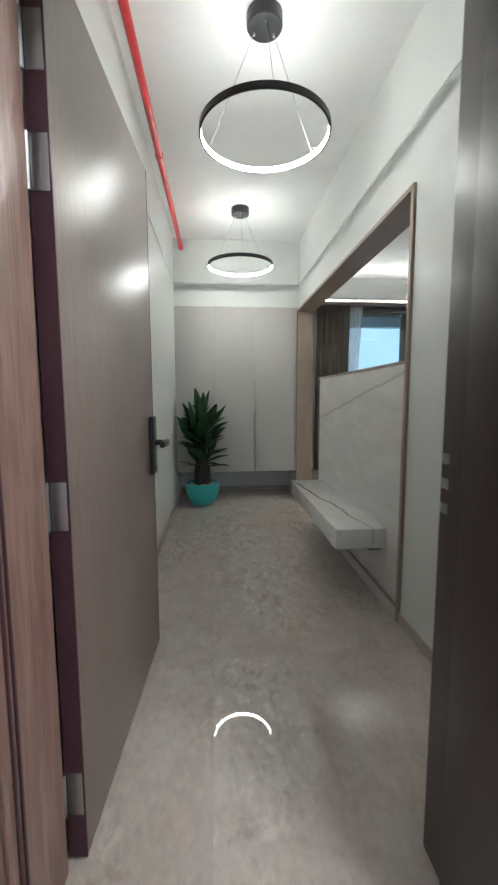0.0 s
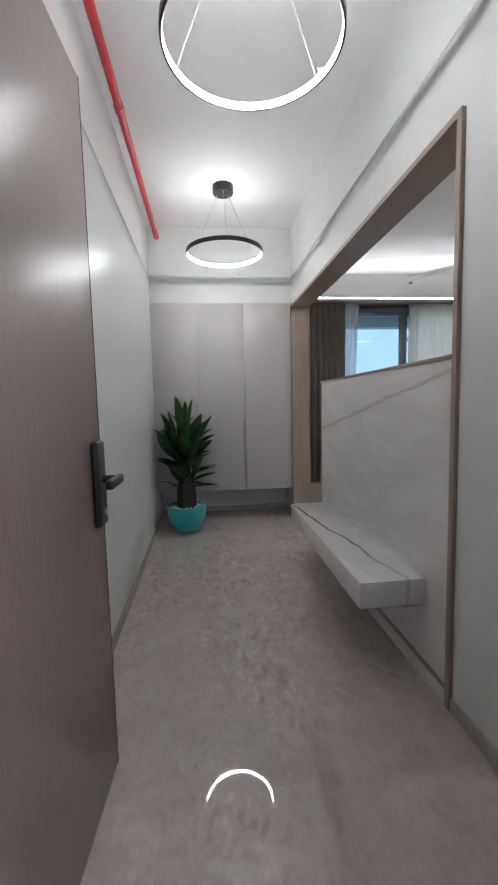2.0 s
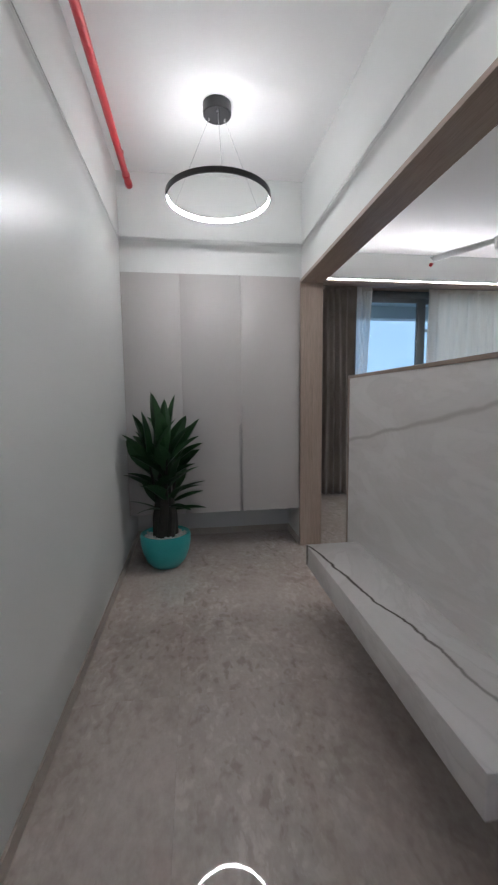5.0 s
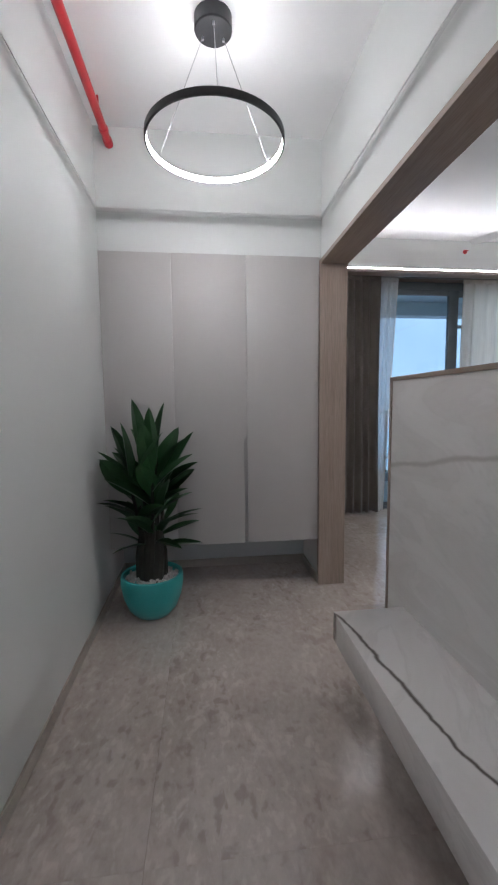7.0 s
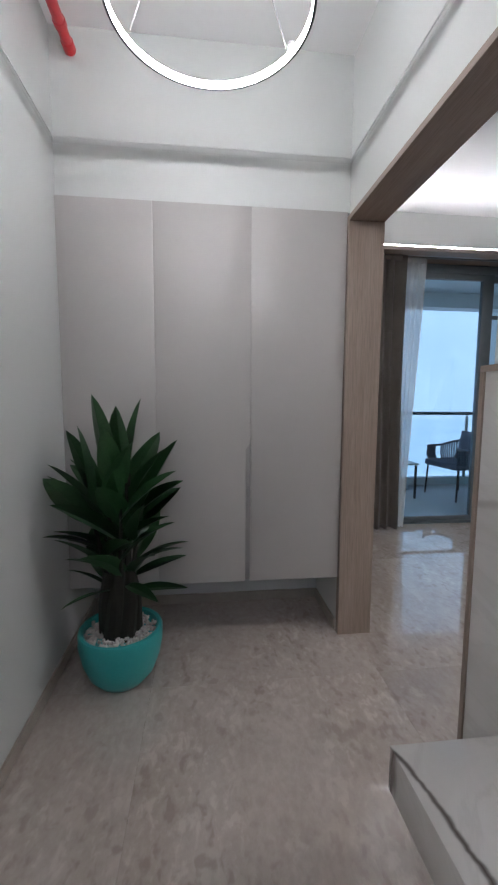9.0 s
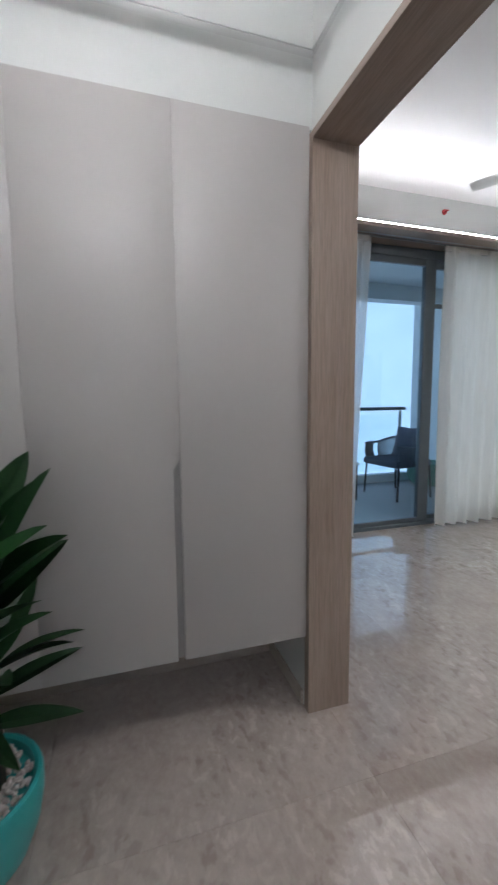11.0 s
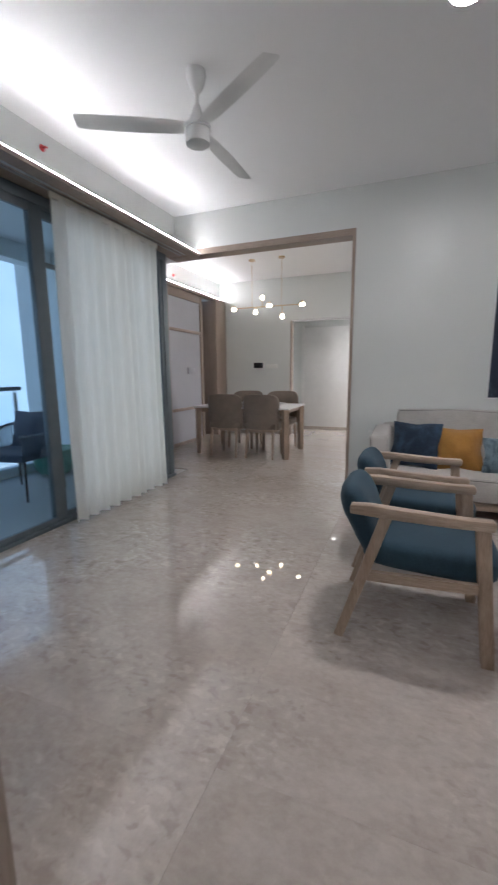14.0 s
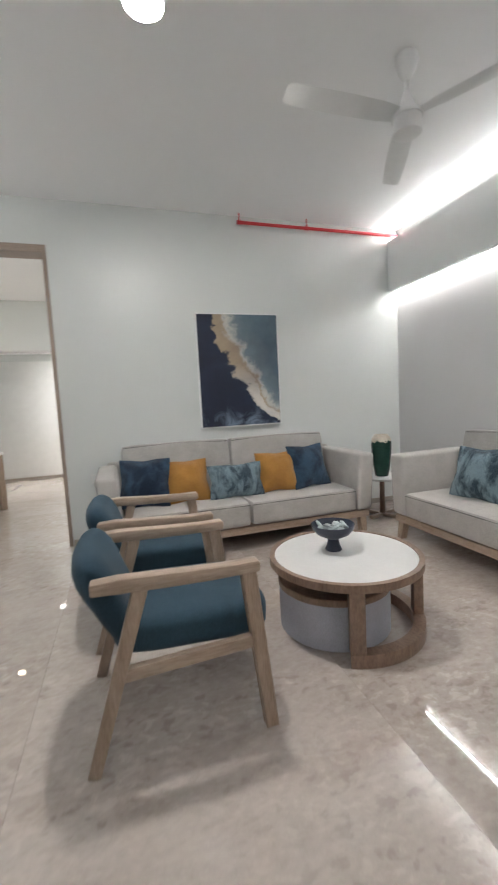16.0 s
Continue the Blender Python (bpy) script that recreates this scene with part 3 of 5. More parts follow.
setting("passage_wall", join(box(9.28, 3.0, 0, 9.43, 7.2, 2.4), box(DX + 0.12, 7.05, 0, 9.28, 7.2, 2.4), box(DX + 0.12, 3.0, 0, 9.28, 3.15, 2.4)), WALL, "white passage wall beyond the dining room")
setting("ceiling_passage", box(DX + 0.12, 3.0, 2.25, 9.43, 7.2, 2.4), CEIL, "low white passage ceiling", "ceiling")
# jamb face lies in shade; the darker TAUPE stands in for that
lining("passage_lining", box(DX - 0.006, 4.3, 2.155, DX + 0.13, 6.19, 2.179), (box(DX - 0.006, 6.165, 0, DX + 0.13, 6.189, 2.155),), "lining of the passage opening, its jamb coloured dark as shaded", TAUPE, PANEL)
setting("dining_pelmet", box(XS2, DN - 0.06, 2.545, DX, DN + 0.05, 2.60, 0.003), TAUPE_H, "taupe wooden ledge above the glazed partition", "pelmet")

# skirtings
SK = 0.055
setting("baseboard_west", box(XL, YE1, 0, XL + 0.01, 5.25, SK, 0.002), SKIRT, "beige stone skirting along the hall wall", "baseboard")
setting("baseboard_east", box(XR - 0.01, YE1, 0, XR, 2.235, SK, 0.002), SKIRT, "beige stone skirting beside the opening", "baseboard")
setting("baseboard_recess", join(box(XL + 0.01, 5.24, 0, XR2 - 0.16, 5.25, SK), box(XR2 - 0.17, YC + 0.02, 0, XR2 - 0.16, 5.24, SK)), SKIRT, "beige stone skirting under the raised cabinets", "baseboard")
setting("baseboard_sofa_wall", box(XS - 0.01, YS, 0, XS, ARCH_Y - 0.005, SK, 0.002), SKIRT, "beige stone skirting behind the sofa", "baseboard")
setting("baseboard_dining", join(box(DX - 0.01, 6.192, 0, DX, DN, SK), box(9.27, 3.15, 0, 9.28, 7.05, SK)), SKIRT, "beige stone skirting in the dining room", "baseboard")

# cove strips lie on the ledges and on the beam, tilted away from the wall behind them
def strip(x0, x1, y, z, tilt, label, mat=COVE_LIGHT):
    ob = thing("led_strip", pose(0, y, z, tilt, 0, 0), label, "led strip", "cove light strips")
    part("diffuser", box(x0, -0.012, 0.0006, x1, 0.012, 0.0016), mat, ob, smooth=False)
    part("profile", box(x0, -0.0135, -0.004, x1, 0.0135, 0.0004), WHITE, ob, "white strip profile", False)


strip(XR2 + 0.02, XS - 0.02, 6.304, 2.5265, 42, "white light strip lying on the curtain pelmet")
strip(XR2 + 0.02, XS - 0.02, YS + 0.085, 2.822, -38, "white light strip on top of the boxed beam")
strip(XR2 + 0.02, XS - 0.02, YS + 0.034, 2.300, 180, "white light strip under the boxed beam", SOFT_LIGHT)
strip(XS2 + 0.05, DX - 0.05, DN - 0.03, 2.612, 42, "white light strip on the dining room ledge", DINING_LIGHT)


# ---- entrance door ----
def entrance_door():
    hinge = pose(-0.163, 1.290, 0.0, 0, 0, 90 - 3.3)
    d = thing("entrance_door", hinge, "open brown veneered entrance door with black lever lock", "door")
    w, th, h = 0.885, 0.045, 2.052
    leaf = part("leaf", box(0.0, 0.001, 0.008, w, th - 0.001, h, 0.002), DOOR_FACE, d)
    part("edge_band", box(-0.0025, 0.0, 0.008, 0.002, th, h), DOOR_EDGE, d, "dark maroon hinge edge")
    part("edge_band", box(w - 0.002, 0.0, 0.008, w + 0.002, th, h), DOOR_EDGE, d)
    lock = part("lock_plate", box(w - 0.085, -0.018, 0.803, w - 0.012, 0.002, 1.050, 0.012, 4), BLACK, d, "black lock plate")
    part("lever", join(tube([(w - 0.045, -0.015, 0.938), (w - 0.045, -0.06, 0.938)], 0.012, 14), box(w - 0.15, -0.075, 0.926, w - 0.032, -0.055, 0.952, 0.006, 3)), BLACK, lock, "black lever handle")
    part("key_cylinder", moved(lathe([(0, 0), (0.011, 0), (0.011, 0.004), (0.0, 0.004)], 20), pose(w - 0.043, -0.018, 0.842, 90)), STEEL, lock, "steel key cylinder")
    for z in (0.180, 0.887, 1.600, 1.825):
        part("hinge", join(box(-0.0045, 0.004, z - 0.055, -0.002, 0.040, z + 0.055, 0.001), tube([(-0.006, 0.047, z - 0.055), (-0.006, 0.047, z + 0.055)], 0.006, 12)), STEEL, d, "steel butt hinge")


entrance_door()


def door_surround():
    f = thing("door_frame", Matrix(), "red brown wooden entrance door frame, lock side coloured as shaded", "door frame")
    part("hinge_jamb", join(box(-0.235, YE0 + 0.14, 0, -0.212, YE1 + 0.0, 2.11), box(-0.235, YE0 - 0.02, 0, -0.193, YE0 + 0.14, 2.11, 0.004)), JAMB_RED, f, "red brown grained jamb")
    part("moulding", join(box(-0.30, YE0 - 0.035, 0, -0.193, YE0 - 0.02, 2.18, 0.004), box(-0.193, YE0 + 0.0, 0, -0.185, YE0 + 0.02, 2.11, 0.003)), JAMB_RED, f, "raised moulding")
    for y in (1.018, 1.042, 1.062):
        part("bead", box(-0.194, y, 0, -0.1885, y + 0.008, 2.09, 0.0015), DOOR_EDGE, f, "dark raised bead on the jamb")
    part("rebate", box(-0.2115, YE0 + 0.145, 0, -0.201, YE1 + 0.012, 2.11), JAMB_RED, f, "rebate behind the leaf")
    # lock jamb and head take the darker, shaded frame colour
    part("lock_jamb", join(box(0.670, YE0 - 0.02, 0, 0.735, YE1 + 0.002, 2.11, 0.004), box(0.660, YE0 - 0.02, 0, 0.670, YE0 + 0.16, 2.11, 0.003)), JAMB_SHADED, f, "lock jamb with its shade put in the colour")
    part("head", box(-0.235, YE0 - 0.02, 2.08, 0.735, YE1, 2.11, 0.003), JAMB_SHADED, f)
    for z in (0.878, 0.934, 0.990):
        part("strike_plate", box(0.6685, YE1 - 0.03, z - 0.012, 0.671, YE1 - 0.004, z + 0.012, 0.001), STEEL, f, "small steel strike plate")


door_surround()


# ---- hall ----
def cabinet():
    c = thing("wall_cabinet", Matrix(), "tall grey-beige laminate wall cabinet hung above the floor", "cabinet")
    z0, z1, y0 = 0.306, 2.100, YC
    part("body", box(XL + 0.003, y0 + 0.004, z0 + 0.002, XR - 0.017, 5.248, z1), CABINET, c, smooth=False)
    g = 0.0005
    xs = (XL + 0.002, 0.145, 0.597, XR - 0.0175)
    part("door", box(xs[0], y0 - 0.018, z0, xs[1] - 0.0005, y0 + 0.002, z1, 0.0006), CABINET, c)
    part("door", prism([(xs[1] + 0.0005, z0), (0.572, z0), (0.572, 0.975), (xs[2] - g, 1.01), (xs[2] - g, z1), (xs[1] + 0.0005, z1)], "y", y0 - 0.018, y0 + 0.002, 0.0006), CABINET, c, "door with a cut finger grip")
    part("door", box(xs[2] + g, y0 - 0.018, z0, xs[3], y0 + 0.002, z1, 0.0006), CABINET, c)
    part("grip_recess", box(0.5725, y0 + 0.002, z0 + 0.002, xs[2] + g, y0 + 0.0035, 1.008), GRIP, c, "recessed finger grip, coloured darker as shade", False)


cabinet()


def ring_lamp(x, y):
    r = thing("pendant_lamp", pose(x, y, 0), "black ring pendant lamp with bright white inner band", "pendant lamp", "ring pendants in the hall")
    z0, z1, R = 2.292, 2.317, 0.292
    part("ring", join(arc_block(R - 0.001, R + 0.002, z0, z1 + 0.002, 0, 360, 96), arc_block(R - 0.008, R - 0.001, z1, z1 + 0.002, 0, 360, 96), arc_block(R - 0.0065, R - 0.001, z0 - 0.001, z0, 0, 360, 96)), BLACK, r)
    part("light_band", arc_block(R - 0.007, R - 0.0012, z0 + 0.0008, z1 - 0.0005, 0, 360, 96), RING_LIGHT, r, "glowing white inner band")
    can = part("canopy", lathe([(0, HALL), (0.078, HALL), (0.078, HALL - 0.052), (0.074, HALL - 0.057), (0, HALL - 0.057)], 48), BLACK, r, "black round canopy")
    for k in range(3):
        a = radians(30 + 120 * k)
        c, s = math.cos(a), math.sin(a)
        part("cable", tube([(0.05 * c, 0.05 * s, HALL - 0.056), ((R - 0.004) * c, (R - 0.004) * s, z1 + 0.001)], 0.0013, 6), STEEL, r)
        part("stud", moved(lathe([(0, -0.012), (0.005, -0.012), (0.005, 0), (0, 0)], 12), pose(0.05 * c, 0.05 * s, HALL - 0.056)), STEEL, can, "small steel stud")
    part("driver_clip", box(R - 0.050, 0.10, z1 - 0.012, R - 0.030, 0.13, z1 + 0.004, 0.002), STEEL, r, "small steel clip")


ring_lamp(0.395, 2.33)
ring_lamp(0.395, 4.15)


def sprinkler_pipe(points, joints, hangers, label, r=0.021):
    p = thing("sprinkler_pipe", Matrix(), label, "pipe")
    part("pipe", tube(points, r, 16), RED, p)
    for a, b in joints:
        part("coupling", tube([a, b], r * 1.21, 16), RED, p, "red pipe coupling")
    for h in hangers:
        part("hanger", tube([h, (h[0], h[1], h[2] + 0.09)], 0.006, 8), RED, p)
    return p


PX, PZ = -0.186, 2.694
sprinkler_pipe([(PX, YE1, PZ), (PX, 4.855, PZ)], [((PX, 3.22, PZ), (PX, 3.26, PZ)), ((PX, 4.72, PZ), (PX, 4.745, PZ)), ((PX, 4.815, PZ), (PX, 4.86, PZ))], [(PX, 2.1, PZ), (PX, 4.62, PZ)], "red painted fire sprinkler pipe under the hall ceiling")
sprinkler_pipe([(4.90, 2.945, 2.850), (4.90, YS, 2.850)], [((4.90, 2.945, 2.850), (4.90, 2.905, 2.850)), ((4.90, 2.22, 2.850), (4.90, 2.255, 2.850))], [(4.90, 2.925, 2.86), (4.90, 2.235, 2.86)], "red painted fire sprinkler pipe above the sofa", 0.015)


def bench():
    b = thing("wall_bench", pose(0.925, 3.057, 0.325), "floating white marble bench with a dark vein", "bench")
    part("slab", box(-0.140, -0.649, 0, 0.145, 0.649, 0.107, 0.002), BENCH, b)
    part("bracket", box(0.06, -0.60, -0.03, 0.128, 0.60, -0.0005), WINFRAME, b, "hidden dark bracket")


bench()


def screen_wall():
    s = thing("marble_screen", pose(1.055, 2.262, 0.0), "half height white marble screen with a thin wood frame", "screen")
    w = 3.851 - 2.262
    part("panel", box(0.003, 0.003, 0.088, 0.035, w - 0.016, 1.284), SCREEN, s)
    part("top_trim", box(-0.002, 0.0, 1.284, 0.045, w, 1.300, 0.0015), TAUPE_H, s, "thin taupe top trim")
    part("end_trim", box(-0.002, w - 0.016, 0.0, 0.045, w, 1.284, 0.0015), TAUPE, s, "thin taupe end trim")
    part("foot_rail", box(-0.002, 0.0, 0.068, 0.042, w - 0.016, 0.088, 0.0015), TAUPE_H, s, "thin taupe foot rail")
    part("plinth", box(0.003, 0.003, 0.0, 0.033, w - 0.016, 0.068), SCREEN, s)


screen_wall()


def leaf_mesh(length, width, bend):
    bm = bmesh.new()
    rows = []
    for i in range(11):
        t = i / 10
        wdt = width * (0.10 + 0.90 * math.sin(math.pi * t ** 0.85) ** 0.9) if 0 < i < 10 else (width * 0.14 if i == 0 else 0.001)
        y, z = length * t * math.cos(bend * t * 0.5), length * t * math.sin(-bend * t * 0.5)
        rows.append([bm.verts.new((wdt * s * 0.5, y, z + abs(s) * wdt * 0.20)) for s in (-1, -0.5, 0, 0.5, 1)])
    for a, b in zip(rows, rows[1:]):
        for k in range(4):
            bm.faces.new((a[k], a[k + 1], b[k + 1], b[k]))
    bmesh.ops.solidify(bm, geom=list(bm.faces), thickness=0.0015)
    return bm


def plant():
    px, py = 0.008, 4.612
    p = thing("potted_plant", pose(px, py, 0), "leafy green plant in a round teal pot with white pebbles", "plant")
    part("pot", lathe([(0, 0), (0.085, 0), (0.100, 0.005), (0.138, 0.050), (0.163, 0.115), (0.175, 0.180), (0.176, 0.228), (0.172, 0.240), (0.163, 0.244), (0.154, 0.238), (0.151, 0.211), (0, 0.207)], 56), POT, p, "round teal pot")
    rnd = random.Random(5)
    stones = bmesh.new()
    for i in range(420):
        a, r = rnd.uniform(0, 6.283), 0.146 * math.sqrt(rnd.random())
        m = pose(r * math.cos(a), r * math.sin(a), 0.214 + rnd.uniform(0, 0.014), rnd.uniform(0, 90), rnd.uniform(0, 90), rnd.uniform(0, 360)) @ Matrix.Diagonal((rnd.uniform(0.008, 0.014), rnd.uniform(0.007, 0.011), rnd.uniform(0.006, 0.009), 1))
        bmesh.ops.create_icosphere(stones, subdivisions=1, radius=1.0, matrix=m)
    tagged(part("pebbles", stones, PEBBLE, p, "loose white pebbles"), kind="stuff")
    part("trunk", join(*[tube([(0.050 * math.cos(k), 0.050 * math.sin(k), 0.20), (0.055 * math.cos(k + 0.4), 0.055 * math.sin(k + 0.4), 0.36), (0.045 * math.cos(k + 0.7), 0.045 * math.sin(k + 0.7), 0.50)], 0.036, 9, (1.15, 1.0, 0.7)) for k in (0, 1.05, 2.1, 3.15, 4.2, 5.25)]), STEM, p, "dark fibrous trunk")
    kinds = [mesh_of("leaf", leaf_mesh(ln, wd, bd), LEAF) for ln, wd, bd in ((0.33, 0.098, 0.12), (0.32, 0.104, 0.35), (0.29, 0.084, 0.55), (0.25, 0.050, 0.35))]
    canes = 9
    for c in range(canes):
        a = 2 * math.pi * c / canes + rnd.uniform(-0.2, 0.2)
        spread, top = rnd.uniform(0.05, 0.13), rnd.uniform(0.74, 0.92)
        root = Vector((0.045 * math.cos(a), 0.045 * math.sin(a), 0.40))
        head = Vector((spread * math.cos(a), spread * math.sin(a), top))
        part("cane", tube([root, root.lerp(head, 0.5) + Vector((0, 0, 0.03)), head], 0.009, 7, (1.3, 1.0, 0.6)), STEM, p)
        for k in range(5):
            u = 0.16 + 0.84 * k / 4
            at = root.lerp(head, u)
            az = math.degrees(a) - 90 + (rnd.uniform(-25, 25) if k == 4 else (70 if k % 2 else -70) + rnd.uniform(-35, 35))
            tilt = (80, 62, 55, 50, 46)[4 - k] + rnd.uniform(-9, 9)
            kind = 0 if k == 4 else (1 if k >= 2 else 2)
            roll = rnd.uniform(-35, 35)
            for _ in range(6):
                m = Matrix.Translation(at) @ pose(0, 0, 0, 0, 0, az) @ pose(0, 0, 0, tilt, roll, 0)
                tip = m @ Vector((0, 0.33, 0))
                if tip.x + px > XL + 0.03 and tip.y + py < YC - 0.06:
                    break
                tilt, roll = min(tilt + 7, 86), roll * 0.5
            ob = new("leaf", kinds[kind])
            ob.parent, ob.matrix_basis = p, m
    for az, z, tilt in ((-100, 0.40, 16), (-70, 0.45, 26), (65, 0.40, 20), (150, 0.42, 18), (-140, 0.44, 14)):
        ob = new("leaf", kinds[3])
        ob.parent, ob.matrix_basis = p, Matrix.Translation((-0.05 * math.sin(radians(az)), 0.05 * math.cos(radians(az)), z)) @ pose(0, 0, 0, 0, 0, az) @ pose(0, 0, 0, tilt, 20, 0)


plant()


# ---- living room ----
def armchair(m):
    c = thing("armchair", m, "oak frame armchair with blue velvet seat and rolled back", "armchair", "armchairs by the coffee table")
    for s in (-1, 1):
        x = 0.262 * s
        part("front_leg", bar((x, -0.290, 0), (x, -0.228, 0.60), 0.030, 0.040, 0.004, 1.15), OAK, c)
        part("back_leg", bar((x, 0.322, 0), (x, 0.135, 0.60), 0.030, 0.042, 0.004, 1.15), OAK, c)
        arm = prism([(0.285, 0.605), (0.285, 0.645), (0.20, 0.650), (0.02, 0.640), (-0.16, 0.632), (-0.262, 0.634), (-0.272, 0.622), (-0.268, 0.592), (-0.10, 0.590), (0.06, 0.594), (0.20, 0.600)], "x", x - 0.026, x + 0.026, 0.007)
        part("armrest", arm, OAK_Y, c)
        part("side_rail", bar((x, -0.266, 0.340), (x, 0.218, 0.320), 0.026, 0.034, 0.004), OAK_Y, c)
    part("front_rail", box(-0.25, -0.275, 0.318, 0.25, -0.25, 0.355, 0.003), OAK_X, c)
    part("back_rail", box(-0.25, 0.20, 0.30, 0.25, 0.225, 0.342, 0.003), OAK_X, c)
    part("seat", moved(puff(0.484, 0.575, 0.135, 12, 0.85, 0, 4.5), pose(0, -0.045, 0.402, 2.5)), BLUE, c, "blue velvet seat cushion")
    prof = []
    for i in range(22):
        a = 2 * math.pi * i / 22
        prof.append((0.060 * math.cos(a), 0.205 * math.sin(a) * (1.0 if math.sin(a) < 0 else 0.9)))
    rows, bm = [], bmesh.new()
    for j in range(21):
        t = math.sin((j / 20 - 0.5) * math.pi)
        e = max(0.0, 1 - abs(t) ** 5) ** 0.5
        e = 0.22 + 0.78 * e
        row = []
        for px, pz in prof:
            thick = 1.0 + 0.55 * max(0, pz / 0.2)
            y0, z0 = px * thick * e, pz * (0.72 + 0.28 * e)
            lean = radians(-24)
            y, z = y0 * math.cos(lean) - z0 * math.sin(lean), y0 * math.sin(lean) + z0 * math.cos(lean)
            row.append(bm.verts.new((t * 0.234, 0.252 + y - 0.02 * t * t, 0.530 + z)))
        rows.append(row)
    for a, b in zip(rows, rows[1:]):
        for k in range(22):
            bm.faces.new((a[k], a[(k + 1) % 22], b[(k + 1) % 22], b[k]))
    bm.faces.new(rows[0][::-1])
    bm.faces.new(rows[-1])
    bmesh.ops.recalc_face_normals(bm, faces=bm.faces)
    part("backrest", bm, BLUE, c, "rolled blue velvet back", True, 60)
    return c


chair_one = armchair(pose(2.735, 3.962, 0))
copy_thing(chair_one, pose(3.425, 3.965, 0, 0, 0, -2))


def sofa(m, label):
    s = thing("sofa", m, label, "sofa", "linen sofas")
    W, D = 2.24, 0.80
    part("base_frame", join(box(-W / 2 + 0.03, -D / 2 + 0.02, 0.135, W / 2 - 0.03, D / 2 - 0.02, 0.195, 0.006), ), OAK_X, s, "oak base frame")
    for x in (-W / 2 + 0.09, W / 2 - 0.09):
        for y, dy in ((-D / 2 + 0.06, -0.025), (D / 2 - 0.06, 0.025)):
            part("leg", bar((x, y + dy, 0), (x, y, 0.14), 0.045, 0.045, 0.005, 1.25), OAK, s, "tapered oak leg")
    for sx in (-1, 1):
        x0, x1 = sorted((sx * (W / 2 - 0.155), sx * (W / 2 - 0.005)))
        arm = box(x0, -D / 2 + 0.01, 0.197, x1, D / 2 - 0.05, 0.70, 0.03, 4)
        for v in arm.verts:
            k = max(0, v.co.z - 0.2) / 0.5
            v.co.x += sx * 0.035 * k
            v.co.z -= 0.03 * k * max(0.0, 0.1 - v.co.y) * 0.5
        armp = part("armrest", arm, SOFA, s)
        xo = sx * (W / 2 + 0.028)
        part("piping", tube([(sx * (W / 2 - 0.014), -D / 2 + 0.019, 0.225), (sx * (W / 2 + 0.014), -D / 2 + 0.019, 0.655), (sx * (W / 2 + 0.018), -D / 2 + 0.05, 0.684), (sx * (W / 2 + 0.020), D / 2 - 0.10, 0.692)], 0.004, 6), PIPING, armp, "dark piping")
        seat = part("seat_cushion", moved(puff(0.955, 0.70, 0.185, 10, 0.4, 0, 10), pose(sx * 0.479, -0.055, 0.300)), SOFA, s)
        part("piping", tube([(sx * 0.012, -0.398, 0.372), (sx * 0.47, -0.404, 0.377), (sx * 0.945, -0.398, 0.372)], 0.004, 6), PIPING, seat, "dark piping")
        back = part("back_cushion", moved(puff(0.955, 0.17, 0.50, 10, 0.42, 0, 8), pose(sx * 0.479, 0.245, 0.615, -9)), SOFA, s)
        part("piping", tube([(sx * 0.02, 0.20, 0.845), (sx * 0.48, 0.205, 0.864), (sx * 0.93, 0.20, 0.848)], 0.004, 6), PIPING, back, "dark piping")
    part("back_frame", box(-W / 2 + 0.04, D / 2 - 0.08, 0.197, W / 2 - 0.04, D / 2 - 0.005, 0.72, 0.02, 3), SOFA, s)
    return s


sofa(pose(4.555, 3.18, 0, 0, 0, -90), "two seat pale grey linen sofa against the white wall")
sofa(pose(2.875, 1.598, 0, 0, 0, 180), "two seat pale grey linen sofa against the grey wall")


def pillow(m, w, h, d, mat, label):
    c = thing("cushion", m, label, "cushion", "sofa cushions")
    part("cover", puff(w, d, h, 14, 0.10, 0.12, 4, m.translation.y * 3 + m.translation.x), mat, c)


def on_sofa(y, x, w, h, d, mat, lean, turn, label):
    pillow(pose(x, y, 0.385 + h / 2 * math.cos(radians(lean)), 0, 0, -90 + turn) @ pose(0, 0, 0, -lean), w, h, d, mat, label)


on_sofa(3.965, 4.50, 0.42, 0.41, 0.20, NAVY, 20, -14, "dark navy velvet cushion leaning on the sofa arm")
on_sofa(3.625, 4.50, 0.38, 0.37, 0.19, MUSTARD, 20, 4, "mustard yellow cushion leaning on the sofa back")
on_sofa(3.215, 4.45, 0.49, 0.30, 0.18, DYED, 18, 0, "blue tie-dyed oblong cushion on the sofa seat")
on_sofa(2.82, 4.50, 0.38, 0.37, 0.19, MUSTARD, 20, -4, "mustard yellow cushion leaning on the sofa back")
on_sofa(2.495, 4.52, 0.42, 0.41, 0.20, NAVY, 20, 14, "dark navy patterned velvet cushion by the sofa arm, sheen in its colour")
pillow(pose(3.45, 1.63, 0.57, 0, 0, 180 + 8) @ pose(0, 0, 0, -20), 0.43, 0.41, 0.20, DYED, "blue tie-dyed velvet cushion leaning on the sofa")
pillow(pose(3.07, 1.63, 0.55, 0, 0, 180) @ pose(0, 0, 0, -20), 0.36, 0.36, 0.15, MUSTARD, "mustard yellow cushion on the second sofa")


